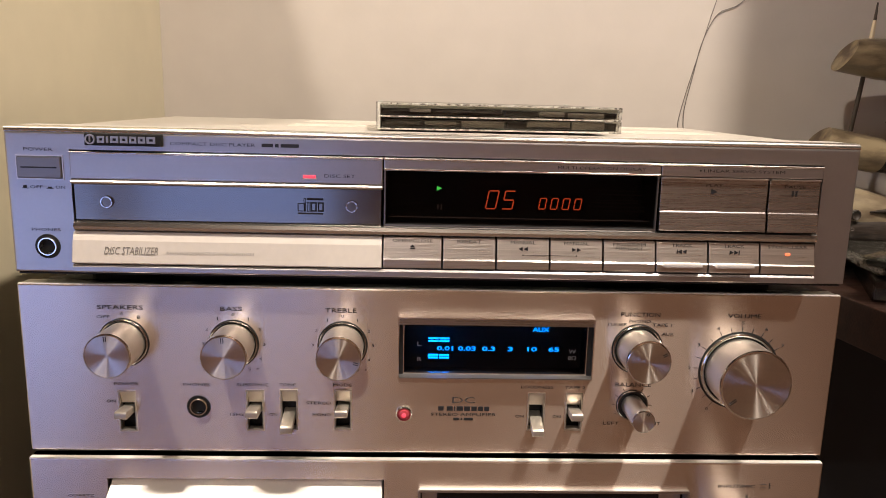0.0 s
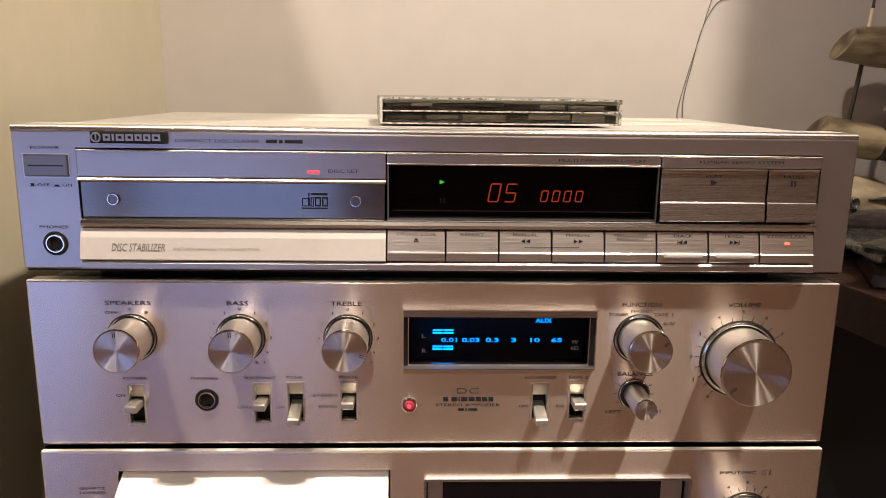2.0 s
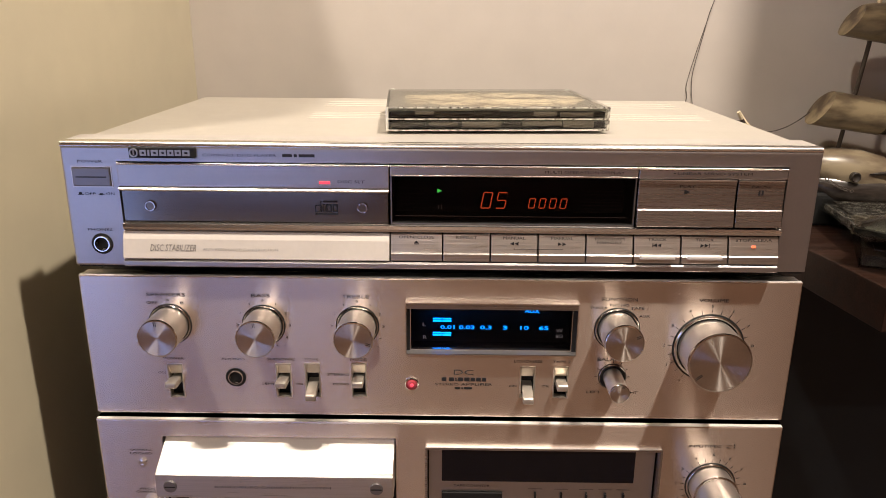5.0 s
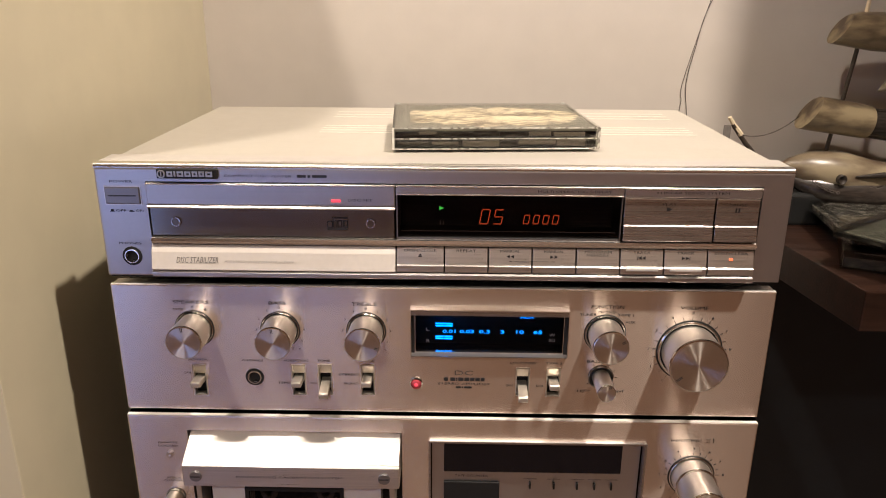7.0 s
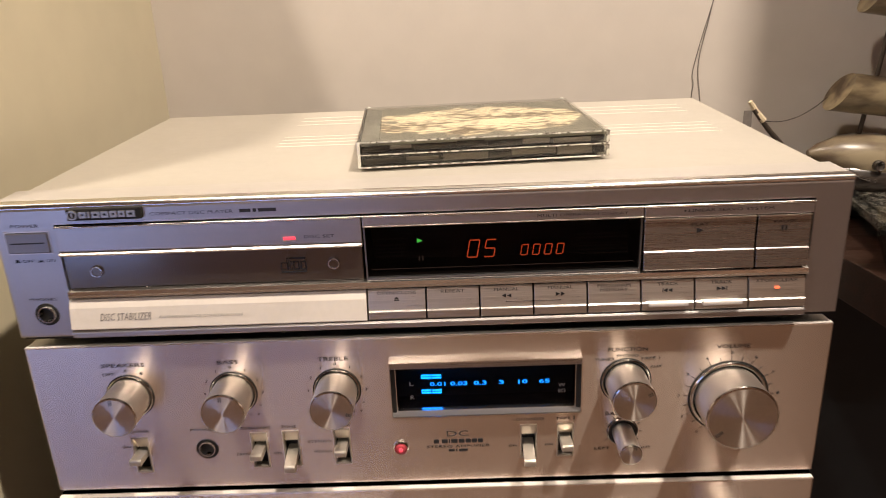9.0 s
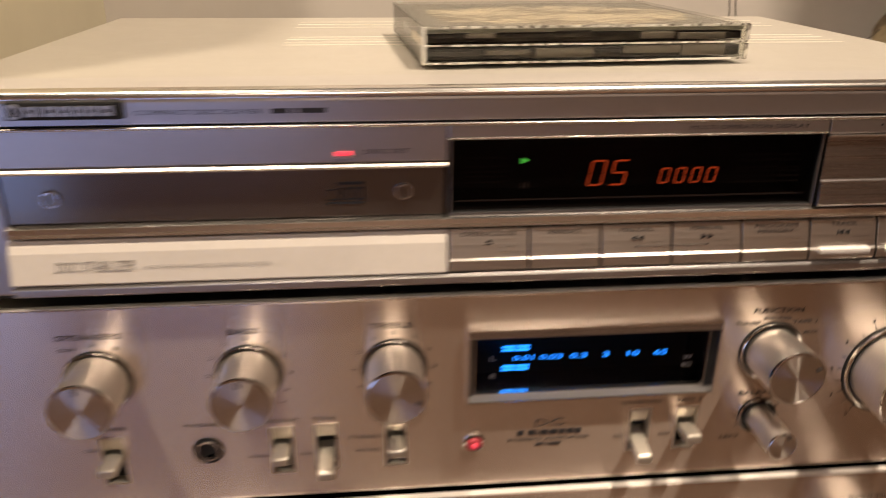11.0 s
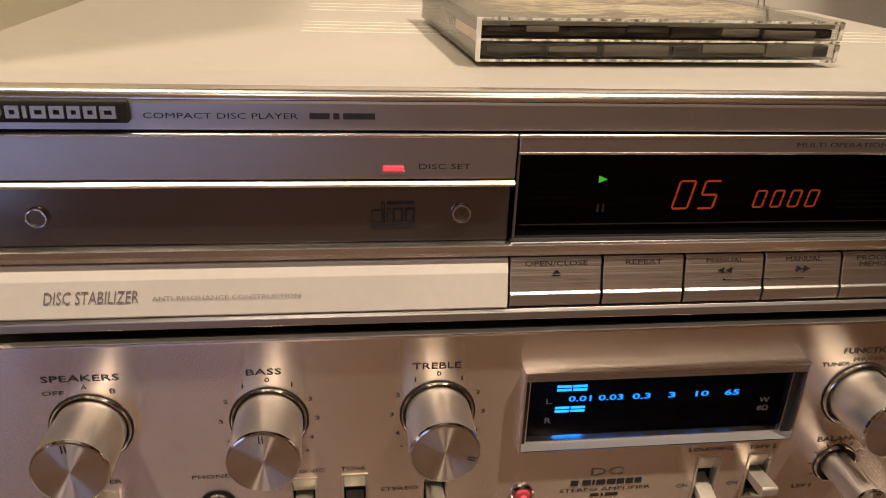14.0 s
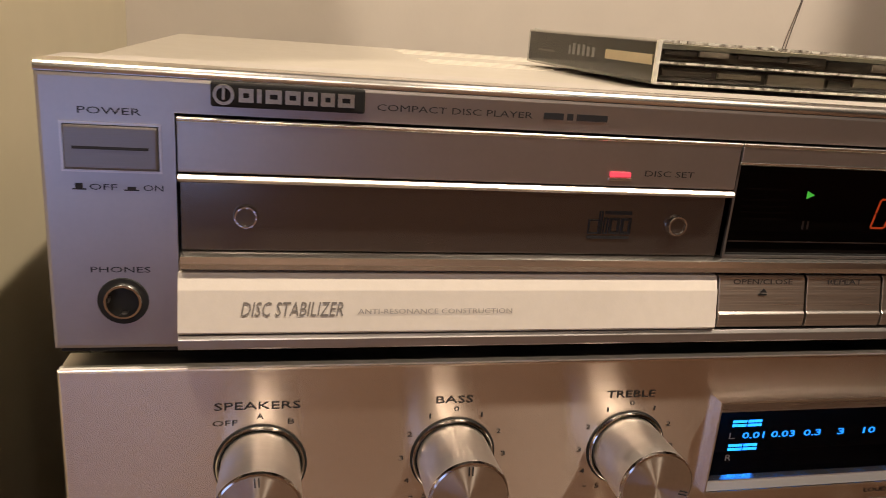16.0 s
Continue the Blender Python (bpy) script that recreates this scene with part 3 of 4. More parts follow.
bar(D0 + 0.003, D1 - 0.003, 0.9262, 0.9266, DY, M_INK_PALE, disp, "print_line")
# power button, jack, badge, lamp and print
power = part("power_button", box(-0.2044, -0.1834, -0.0014, 0.012, 0.9424, 0.9528, 0.0005), M_POWER, cd)
bar(-0.2024, -0.1854, 0.9473, 0.9480, -0.0014, M_INK, power, "groove")
part("power_frame", frame_ring(-0.2052, -0.1826, 0.9416, 0.9536, 0.0006, -0.0004, 0.004), M_TRIM, cd)


def jack(parent, x, z, r, y=0.0):
    j = part("phones_jack", lathe([(r * 0.68, y + 0.006), (r * 0.68, y - 0.0006), (r * 0.73, y - 0.0013), (r * 0.83, y - 0.0013), (r * 0.90, y - 0.0006), (r * 0.90, y + 0.0010)], x, z, 44), M_CHROME, parent, "chrome headphone jack", smooth=True)
    part("hole", lathe([(r * 0.70, y + 0.0020), (0.0, y + 0.0020)], x, z, 32), M_GAP, j)
    part("collar", lathe([(r * 0.88, y - 0.0002), (r * 0.90, y - 0.0005), (r * 1.12, y - 0.0005), (r * 1.15, y + 0.0002)], x, z, 44), M_GAP, j)


jack(cd, -0.1930, 0.9086, 0.0054)
badge = part("badge", box(-0.1710, -0.1344, -0.0026, 0.0015, 0.9588, 0.9647, 0.0006), M_BADGE, cd, "raised black and chrome brand badge")
part("emblem", lathe([(0.0017, -0.0027), (0.0017, -0.0033), (0.0024, -0.0033), (0.0025, -0.0026)], -0.1680, 0.96175, 28), M_BADGE_METAL, badge, smooth=True)
part("emblem_bar", box(-0.16835, -0.16765, -0.0033, -0.0025, 0.9606, 0.9640, 0.0001), M_BADGE_METAL, badge)
for x, w in ((-0.1645, 0.0034), (-0.1603, 0.0011), (-0.1583, 0.0038), (-0.1537, 0.0036), (-0.1493, 0.0033), (-0.1452, 0.0033), (-0.1411, 0.0040)):
    own = frame_ring(x, x + w, 0.9602, 0.9634, 0.0010, -0.0032, -0.0024) if w > 0.002 else box(x, x + w, -0.0032, -0.0024, 0.9602, 0.9634, 0.0001)
    part("badge_bar", own, M_BADGE_METAL, badge)
lettering("COMPACT DISC PLAYER", -0.1106, 0.9604, 0.0410, 0.0013, -0.0002, M_INK, cd)
for x0, x1 in ((-0.0870, -0.0815), (-0.0805, -0.0788), (-0.0778, -0.0690)):
    bar(x0, x1, 0.9596, 0.9613, -0.0001, M_INK, cd, "model_mark")
lettering("POWER", -0.1940, 0.9563, 0.0140, 0.0013, -0.0002, M_INK, cd)
lettering("OFF", -0.1962, 0.9380, 0.0062, 0.0012, -0.0002, M_INK, cd)
lettering("ON", -0.1848, 0.9380, 0.0046, 0.0012, -0.0002, M_INK, cd)
bar(-0.2025, -0.2008, 0.9374, 0.9388, -0.0001, M_INK, cd), bar(-0.2032, -0.2000, 0.9372, 0.9375, -0.0001, M_INK, cd)
bar(-0.1908, -0.1888, 0.9374, 0.9382, -0.0001, M_INK, cd), bar(-0.1915, -0.1881, 0.9372, 0.9375, -0.0001, M_INK, cd)
lettering("PHONES", -0.1932, 0.9170, 0.0140, 0.0012, -0.0002, M_INK, cd)
lettering("DISC SET", -0.0490, 0.9464, 0.0150, 0.0013, -0.0018, M_INK, cd)
lettering("MULTI OPERATION DISPLAY", 0.0800, 0.9529, 0.0440, 0.0012, -0.0018, M_INK, cd)
lettering("LINEAR SERVO SYSTEM", 0.1515, 0.9528, 0.0410, 0.0012, -0.0018, M_INK, cd)
bar(0.1290, 0.1298, 0.9524, 0.9532, -0.0017, M_INK, cd)
lettering("DISC STABILIZER", -0.1510, 0.9078, 0.0262, 0.0038, -0.0042, M_INK_PALE, cd, lean=0.25).rotation_euler = (-0.20, 0, 0)
lettering("ANTI-RESONANCE CONSTRUCTION", -0.1127, 0.9071, 0.0427, 0.0011, -0.00435, M_INK_FAINT, cd).rotation_euler = (-0.20, 0, 0)
part("indicator", box(-0.0668, -0.0608, -0.0024, 0.001, 0.9452, 0.9466, 0.0003), M_RED, cd, "small red disc lamp, lit")
part("indicator_rim", box(-0.0672, -0.0604, -0.0021, 0.001, 0.9441, 0.9450, 0.0002), M_TRIM, cd)
for x in (-0.165, 0.165):
    for y in (0.035, 0.225):
        own = bmesh.new()
        bmesh.ops.create_cone(own, cap_ends=True, segments=32, radius1=0.020, radius2=0.022, depth=0.0155, matrix=Matrix.Translation((x, y, 0.89175)))
        part("foot", own, M_RUBBER, cd)


# ---- shared amplifier and deck parts ----
def knob(parent, x, z, r, length, ring, turn, y=0.0, mark=True, name="knob", skirt=True):
    """A turned aluminium knob on a dark ringed seat; turn is the pointer's angle from the top, clockwise."""
    k = part(name, lathe([(r * 0.97, y + 0.001), (r * 0.985, y - length * 0.55), (r, y - length + 0.0010), (r * 0.985, y - length + 0.0002), (r * 0.95, y - length)], x, z, 64), M_KNOB, parent, "turned aluminium knob", smooth=True)
    part("face", lathe([(r * 0.95, y - length), (r * 0.5, y - length + 0.00012), (0.0, y - length + 0.0002)], x, z, 64), M_SPUN, k, "spun face with radial sheen")
    part("rim", lathe([(r * 1.004, y - length + 0.0010), (r * 0.99, y - length + 0.0001), (r * 0.945, y - length - 0.0001)], x, z, 64), M_CHROME, k, "bright chamfered rim", smooth=True)
    part("seat", lathe([(ring, y + 0.0005), (ring, y - 0.0006), (ring * 0.98, y - 0.0014), (ring * 0.955, y - 0.0016), (ring * 0.915, y - 0.0010), (ring * 0.90, y + 0.0004)], x, z, 56), M_CHROME, k, smooth=True)
    part("seat_gap", lathe([(ring * 1.035, y - 0.0003), (ring * 1.0, y - 0.0004), (r * 0.9, y - 0.0004)], x, z, 48), M_GAP, k)
    if mark:
        a = radians(turn)
        u, v = Vector((math.sin(a), math.cos(a))), Vector((math.cos(a), -math.sin(a)))
        w = 0.0005
        for s in (-1, 1):
            c0, c1 = u * r * 0.66, u * r * 0.90
            o = v * s * w
            sign([(x + c0.x + o.x - v.x * 0.00018, z + c0.y + o.y - v.y * 0.00018), (x + c1.x + o.x - v.x * 0.00018, z + c1.y + o.y - v.y * 0.00018), (x + c1.x + o.x + v.x * 0.00018, z + c1.y + o.y + v.y * 0.00018), (x + c0.x + o.x + v.x * 0.00018, z + c0.y + o.y + v.y * 0.00018)], y - length - 0.0001, M_INK, k, "pointer")
    return k


def dial(parent, x, z, r, marks, h=0.0014, y=-0.0002):
    for word, deg in marks:
        a = radians(deg)
        px, pz = x + r * math.sin(a), z + r * math.cos(a)
        if word == "-":
            bar(px - 0.0006, px + 0.0006, pz - 0.00012, pz + 0.00012, y, M_INK, parent)
        else:
            lettering(word, px, pz, {"1": 0.0005, "10": 0.0024}.get(word, 0.0015), h, y, M_INK, parent)


def ticks(parent, x, z, r0, r1, degs, y=0.0):
    for d in degs:
        a = radians(d)
        u, v = (math.sin(a), math.cos(a)), (math.cos(a), -math.sin(a))
        w = 0.00016
        sign([(x + u[0] * r0 - v[0] * w, z + u[1] * r0 - v[1] * w), (x + u[0] * r1 - v[0] * w, z + u[1] * r1 - v[1] * w), (x + u[0] * r1 + v[0] * w, z + u[1] * r1 + v[1] * w), (x + u[0] * r0 + v[0] * w, z + u[1] * r0 + v[1] * w)], y, M_INK, parent, "tick")


def lever(parent, x, z0, z1, up):
    """A lever switch: a framed slot with an upper plate and a protruding bat."""
    w = 0.0043
    s = part("lever_switch", frame_ring(x - w - 0.0003, x + w + 0.0003, z0 - 0.0003, z1 + 0.0003, 0.0008, -0.0004, 0.004), M_SWITCH, parent, "beige lever switch")
    part("upper_plate", prism([(0.0040, z1 - 0.0072), (0.0024, z1 - 0.0072), (0.0004, z1 - 0.0008), (0.0040, z1 - 0.0006)], x - w + 0.0006, x + w - 0.0006), M_SWITCH, s)
    part("slot", box(x - w, x + w, 0.0070, 0.0085, z0, z1), M_GAP, s)
    zb = z1 - 0.0105 if up else z1 - 0.0135
    zt = zb + 0.0012 if up else zb - 0.0044
    part("bat", prism([(0.006, zb - 0.0016), (-0.0095, zt - 0.0022), (-0.0104, zt - 0.0014), (-0.0104, zt + 0.0012), (-0.0096, zt + 0.0020), (0.006, zb + 0.0016)], x - 0.0031, x + 0.0031, 0.0004), M_SWITCH, s, "beige metal bat", smooth=True)


# ---- amplifier ----
AB, AT = 0.800, 0.8892
amp = thing("amplifier", (0, 0.17, 0.790), "champagne brushed aluminium stereo amplifier with lit blue power display", "amplifier")
SW = [(-0.1590, 0.8112, 0.8330, True), (-0.0935, 0.8122, 0.8340, True), (-0.0760, 0.8126, 0.8345, False), (-0.0480, 0.8130, 0.8348, True), (0.0537, 0.8136, 0.8340, False), (0.0737, 0.8138, 0.8342, True)]
AW0, AW1, AZ0, AZ1 = -0.0195, 0.0816, 0.8425, 0.8755
holes = [(x - 0.0043, x + 0.0043, z0, z1) for x, z0, z1, up in SW] + [(AW0 + 0.0008, AW1 - 0.0008, AZ0 + 0.0008, AZ1 - 0.0008), (-0.1225 - 0.0035, -0.1225 + 0.0035, 0.8249 - 0.0035, 0.8249 + 0.0035)]
part("front_panel", holed_panel(-0.21, 0.21, AB, AT, 0.0, 0.0030, holes, 0.0007), M_PANEL, amp, "brushed champagne aluminium front panel")
part("chassis", box(-0.205, 0.205, 0.030, 0.345, AB + 0.004, 0.8840, 0.001), M_CHASSIS, amp)
part("front_shell", holed_panel(-0.206, 0.206, AB + 0.004, AT - 0.0030, 0.0090, 0.0300, [(AW0 - 0.0022, AW1 + 0.0022, AZ0 - 0.0062, AZ1 + 0.0022)]), M_CHASSIS, amp)
part("top_edge", prism([(0.0030, AT - 0.012), (0.0030, AT - 0.0002), (0.0120, AT - 0.0004), (0.0120, AT - 0.012)], -0.2096, 0.2096), M_SILVER, amp)
for x in (-0.16, 0.16):
    for y in (0.05, 0.30):
        own = bmesh.new()
        bmesh.ops.create_cone(own, cap_ends=True, segments=28, radius1=0.020, radius2=0.022, depth=0.014, matrix=Matrix.Translation((x, y, 0.797)))
        part("foot", own, M_RUBBER, amp)
# thin strip added along the top edge, paled as if lamp light fell there
part("lit_ledge", box(-0.2096, 0.2096, 0.0006, 0.0029, AT - 0.0002, AT + 0.0003), M_LIT_METAL, amp, "top edge strip paled to look lit")
# display window
IZ0, IZ1 = AZ0 + 0.0020, AZ1 - 0.0042
ad = part("power_display", holed_panel(AW0, AW1, AZ0, AZ1, -0.0034, 0.0010, [(AW0 + 0.0006, AW1 - 0.0006, AZ0 + 0.0006, AZ1 - 0.0006)]), M_LINE, amp, "framed blue fluorescent power display")
part("frame_bevel", prism([(-0.0026, AZ1 - 0.0007), (0.0030, AZ1 - 0.0007), (0.0030, IZ1), (-0.0022, IZ1)], AW0 + 0.0006, AW1 - 0.0006), M_KEY, ad)
part("frame_bevel", prism([(-0.0030, AZ0 + 0.0007), (0.0016, IZ0), (0.0030, IZ0), (0.0030, AZ0 + 0.0007)], AW0 + 0.0006, AW1 - 0.0006), M_POWER, ad)
for x0, x1 in ((AW0 + 0.0006, AW0 + 0.0026), (AW1 - 0.0026, AW1 - 0.0006)):
    part("frame_cheek", box(x0, x1, 0.0, 0.0030, AZ0 + 0.0006, AZ1 - 0.0006), M_GAP, ad)
part("frame_inner", frame_ring(AW0 + 0.0026, AW1 - 0.0026, IZ0 - 0.0003, IZ1 + 0.0003, 0.0005, 0.0004, 0.0032), M_LINE, ad)
part("well", frame_ring(AW0 - 0.002, AW1 + 0.002, AZ0 - 0.006, AZ1 + 0.002, 0.0022, 0.0072, 0.0270), material("black gloss well", (0.01, 0.01, 0.012), 0.16, spec=0.6, var=0.1, scale=40), ad)
part("tube_back", box(AW0, AW1, 0.0255, 0.0268, AZ0 - 0.004, AZ1), M_GAP, ad)
part("window", box(AW0 + 0.0030, AW1 - 0.0030, 0.0033, 0.0036, IZ0, IZ1), M_SMOKE, ad, "smoked clear window")
VY = 0.0105
VZ = 0.8547
for word, x, w in (("0.01", 0.0052, 0.0086), ("0.03", 0.0168, 0.0094), ("0.3", 0.0284, 0.0070), ("3", 0.0400, 0.0028), ("10", 0.0517, 0.0052), ("65", 0.0634, 0.0058)):
    lettering(word, x, VZ, w, 0.0025, VY, M_CYAN, ad, bold=0.022)
lettering("AUX", 0.0560, VZ + 0.0110, 0.0090, 0.0025, VY, M_CYAN, ad, bold=0.022)
for dz in (0.0046, -0.0046):
    for x in (-0.0026 - 0.0011, 0.0021):
        for s in (-0.0011, 0.0004):
            bar(x, x + 0.0053, VZ + dz + s, VZ + dz + s + 0.0010, VY, M_BLUE, ad, "meter_bar")
lettering("L", -0.0085, 0.8594, 0.0022, 0.0018, 0.0032, M_WHITE_INK, ad)
lettering("R", -0.0083, 0.8512, 0.0022, 0.0018, 0.0032, M_WHITE_INK, ad)
lettering("W", 0.0718, 0.8562, 0.0038, 0.0018, 0.0032, M_WHITE_INK, ad)
lettering("8Ω", 0.0718, 0.8527, 0.0042, 0.0018, 0.0032, M_WHITE_INK, ad)
# knobs
for x, word, w, turn in ((-0.1590, "SPEAKERS", 0.0230, -3), (-0.1035, "BASS", 0.0110, -2), (-0.0480, "TREBLE", 0.0160, 105)):
    knob(amp, x, 0.8592, 0.0112, 0.0215, 0.0124, turn)
    lettering(word, x - 0.0008, 0.8778, w, 0.0018, -0.0002, M_INK, amp)
lettering("OFF", -0.1685, 0.8727, 0.0066, 0.0013, -0.0002, M_INK, amp)
lettering("A", -0.1592, 0.8745, 0.0018, 0.0013, -0.0002, M_INK, amp), lettering("B", -0.1508, 0.8727, 0.0018, 0.0013, -0.0002, M_INK, amp)
for x in (-0.1035, -0.0480):
    dial(amp, x, 0.8592, 0.0155, [("0", 0)] + [(str(abs(i)), 30 * i) for i in (-5, -4, -3, -2, -1, 1, 2, 3, 4, 5)], 0.0012)
    dial(amp, x, 0.8592, 0.0178, [("-", -138), ("+", 138)], 0.0012)
knob(amp, 0.1050, 0.8592, 0.0112, 0.0215, 0.0130, 62)
knob(amp, 0.1597, 0.8480, 0.0182, 0.0220, 0.0205, -128)
knob(amp, 0.1045, 0.8282, 0.0058, 0.0220, 0.0082, 25)
lettering("FUNCTION", 0.1055, 0.8778, 0.0205, 0.0018, -0.0002, M_INK, amp)
for word, x, z, w in (("TUNER", 0.0935, 0.8724, 0.0108), ("PHONO", 0.1055, 0.8742, 0.0112), ("TAPE 1", 0.1172, 0.8724, 0.0102), ("AUX", 0.1205, 0.8675, 0.0062)):
    lettering(word, x, z, w, 0.0013, -0.0002, M_INK, amp)
lettering("VOLUME", 0.1600, 0.8778, 0.0175, 0.0018, -0.0002, M_INK, amp)
dial(amp, 0.1597, 0.8480, 0.0262, [(str(i), (i - 5) * 29) for i in range(11)], 0.0014)
ticks(amp, 0.1597, 0.8480, 0.0212, 0.0238, [(i - 10) * 14.5 for i in range(21)])
lettering("BALANCE", 0.1045, 0.8395, 0.0190, 0.0018, -0.0002, M_INK, amp)
ticks(amp, 0.1045, 0.8282, 0.0090, 0.0106, [-120, -90, -60, -30, 0, 30, 60, 90, 120])
lettering("LEFT", 0.0940, 0.8178, 0.0085, 0.0013, -0.0002, M_INK, amp), lettering("RIGHT", 0.1155, 0.8178, 0.0100, 0.0013, -0.0002, M_INK, amp)
# switches, jack, pilot lamp, print
for x, z0, z1, up in SW:
    lever(amp, x, z0, z1, up)
jack(amp, -0.1225, 0.8249, 0.0054)
pilot = part("pilot_lamp", lathe([(0.0042, 0.0005), (0.0042, -0.0012), (0.0036, -0.0018), (0.0030, -0.0012)], -0.0160, 0.8222, 32), M_CHROME, amp, "red pilot lamp in a chrome ring, lit", smooth=True)
part("lens", lathe([(0.0032, -0.0008), (0.0024, -0.0024), (0.0, -0.0032)], -0.0160, 0.8222, 24), material("red lamp lens", (0.55, 0.07, 0.09), 0.06, spec=0.7, var=0.1, scale=500), pilot, smooth=True)
part("lamp", lathe([(0.0013, -0.0024), (0.0010, -0.0034), (0.0, -0.0037)], -0.0160, 0.8222, 16), M_RED, pilot)
for word, x, z, w in (("POWER", -0.1590, 0.8370, 0.0125), ("ON", -0.1672, 0.8275, 0.0046), ("PHONES", -0.1232, 0.8370, 0.0140), ("SUBSONIC", -0.0945, 0.8372, 0.0165), ("15Hz", -0.1030, 0.8208, 0.0072), ("TONE", -0.0765, 0.8374, 0.0085),
                      ("ON", -0.0842, 0.8208, 0.0042), ("MODE", -0.0480, 0.8376, 0.0098), ("STEREO", -0.0605, 0.8275, 0.0132), ("MONO", -0.0590, 0.8210, 0.0095), ("LOUDNESS", 0.0537, 0.8376, 0.0170), ("TAPE 2", 0.0737, 0.8376, 0.0108),
                      ("ON", 0.0450, 0.8212, 0.0044), ("ON", 0.0648, 0.8212, 0.0044), ("STEREO AMPLIFIER", 0.0153, 0.8219, 0.0345)):
    lettering(word, x, z, w, 0.0013, -0.0002, M_INK, amp)
lettering("DC", 0.0152, 0.8299, 0.0120, 0.0034, -0.0002, M_INK_PALE, amp)
for x0, x1 in ((0.0028, 0.0056), (0.0072, 0.0104), (0.0110, 0.0118), (0.0124, 0.0158), (0.0164, 0.0196), (0.0202, 0.0230), (0.0236, 0.0264), (0.0270, 0.0296)):
    bar(x0 - 0.0008, x1 - 0.0008, 0.8240, 0.8264, -0.0001, M_INK, amp, "brand_mark")
for x0, x1 in ((0.0108, 0.0140), (0.0148, 0.0156), (0.0164, 0.0212)):
    bar(x0 - 0.0008, x1 - 0.0008, 0.8186, 0.8200, -0.0001, M_INK, amp, "model_mark")


# ---- cassette deck ----
DB, DT = 0.660, 0.7970
deck = thing("cassette_deck", (0, 0.17, 0.650), "champagne aluminium cassette deck with protruding cassette door, under the amplifier", "cassette deck")
HX0, HX1 = -0.1705, -0.0260
part("front_panel", holed_panel(-0.21, 0.21, DB, DT, -0.0035, 0.0050, [(HX0, HX1, DB + 0.01, 0.7860), (-0.0065, 0.1370, DB + 0.01, 0.7800)], 0.0010), M_PANEL, deck, "brushed champagne aluminium front panel")
part("cover", box(-0.206, 0.206, 0.0052, 0.335, DB, 0.7900, 0.001), M_CHASSIS, deck)
for x in (-0.16, 0.16):
    for y in (0.05, 0.29):
        own = bmesh.new()
        bmesh.ops.create_cone(own, cap_ends=True, segments=28, radius1=0.018, radius2=0.020, depth=0.010, matrix=Matrix.Translation((x, y, 0.655)))
        part("foot", own, M_RUBBER, deck)
# strip on the deck's top edge with the spots' light in its colour
part("lit_ledge", box(-0.2096, 0.2096, -0.0032, -0.0003, DT - 0.0002, DT + 0.0003), M_LIT_METAL, deck, "top edge strip paled to look lit")
# cassette housing
hs = part("cassette_housing", prism([(0.004, 0.7850), (-0.0200, 0.7712), (-0.0215, 0.7700), (-0.0215, 0.7548), (-0.0170, 0.7535), (0.004, 0.7540)], HX0 + 0.0008, HX1 - 0.0008, 0.0003), M_BUTTON, deck, "protruding brushed cassette housing")
# separate upper face, its colour paled to carry the lamp's highlight
part("lit_top_face", prism([(0.0030, 0.78475), (-0.0196, 0.77175), (-0.0193, 0.7712), (0.0030, 0.7842)], HX0 + 0.0012, HX1 - 0.0012), M_LIT_METAL, hs, "bevelled upper face paled to look lit")
for x in (HX0 + 0.0095, HX1 - 0.0105):
    sc = part("screw", lathe([(0.0040, -0.0213), (0.0040, -0.0222), (0.0036, -0.0226), (0.0, -0.0226)], x, 0.7625, 28), M_POWER, hs, "dark slotted screw", smooth=True)
    bar(x - 0.0032, x + 0.0032, 0.7621, 0.7629, -0.0226, M_GAP, sc, "slot")
lettering("BIAS/LEVEL/EQ CALIBRATION SYSTEM", -0.0990, 0.7625, 0.0700, 0.0014, -0.0218, M_INK, hs)
# the door's pale colour holds the bright reflection seen on it
door = part("cassette_door", holed_panel(HX0 + 0.016, HX1 - 0.014, DB + 0.012, 0.7535, -0.0120, 0.0020, [(-0.1300, -0.0670, 0.7200, 0.7460)]), M_LIT_METAL, deck, "silver cassette door paled for a reflection, with a dark window")
part("door_window", box(-0.1295, -0.0675, -0.0090, -0.0080, 0.7205, 0.7455), M_SMOKE, door)
part("window_rim", frame_ring(-0.1320, -0.0650, 0.7180, 0.7480, 0.0026, -0.0135, -0.0100), M_GAP, door)
for x in (-0.1180, -0.0790):
    part("hub", lathe([(0.0060, 0.0), (0.0060, -0.005), (0.0030, -0.0055), (0.0028, 0.0)], x, 0.7380, 24), M_INK_PALE, door)
part("recess", box(HX0, HX1, 0.0021, 0.0045, DB + 0.011, 0.7535), M_GAP, deck)
for x in (HX0 + 0.008, HX1 - 0.006):
    part("post", box(x - 0.0018, x + 0.0018, -0.0150, 0.002, DB + 0.012, 0.7534, 0.0006), M_SWITCH, deck)
# meter panel
mp = part("meter_panel", frame_ring(-0.0078, 0.1382, DB + 0.0085, 0.7812, 0.0013, -0.0056, 0.0020), M_KEY, deck, "framed recessed meter panel")
# pale strip carrying the light along the meter frame's top
part("lit_ledge", box(-0.0070, 0.1374, -0.0054, -0.0036, 0.7810, 0.7815), M_LIT_METAL, mp)
part("meter_face", box(-0.0056, 0.1360, 0.0025, 0.0045, DB + 0.011, 0.7790), M_SILVER, mp)
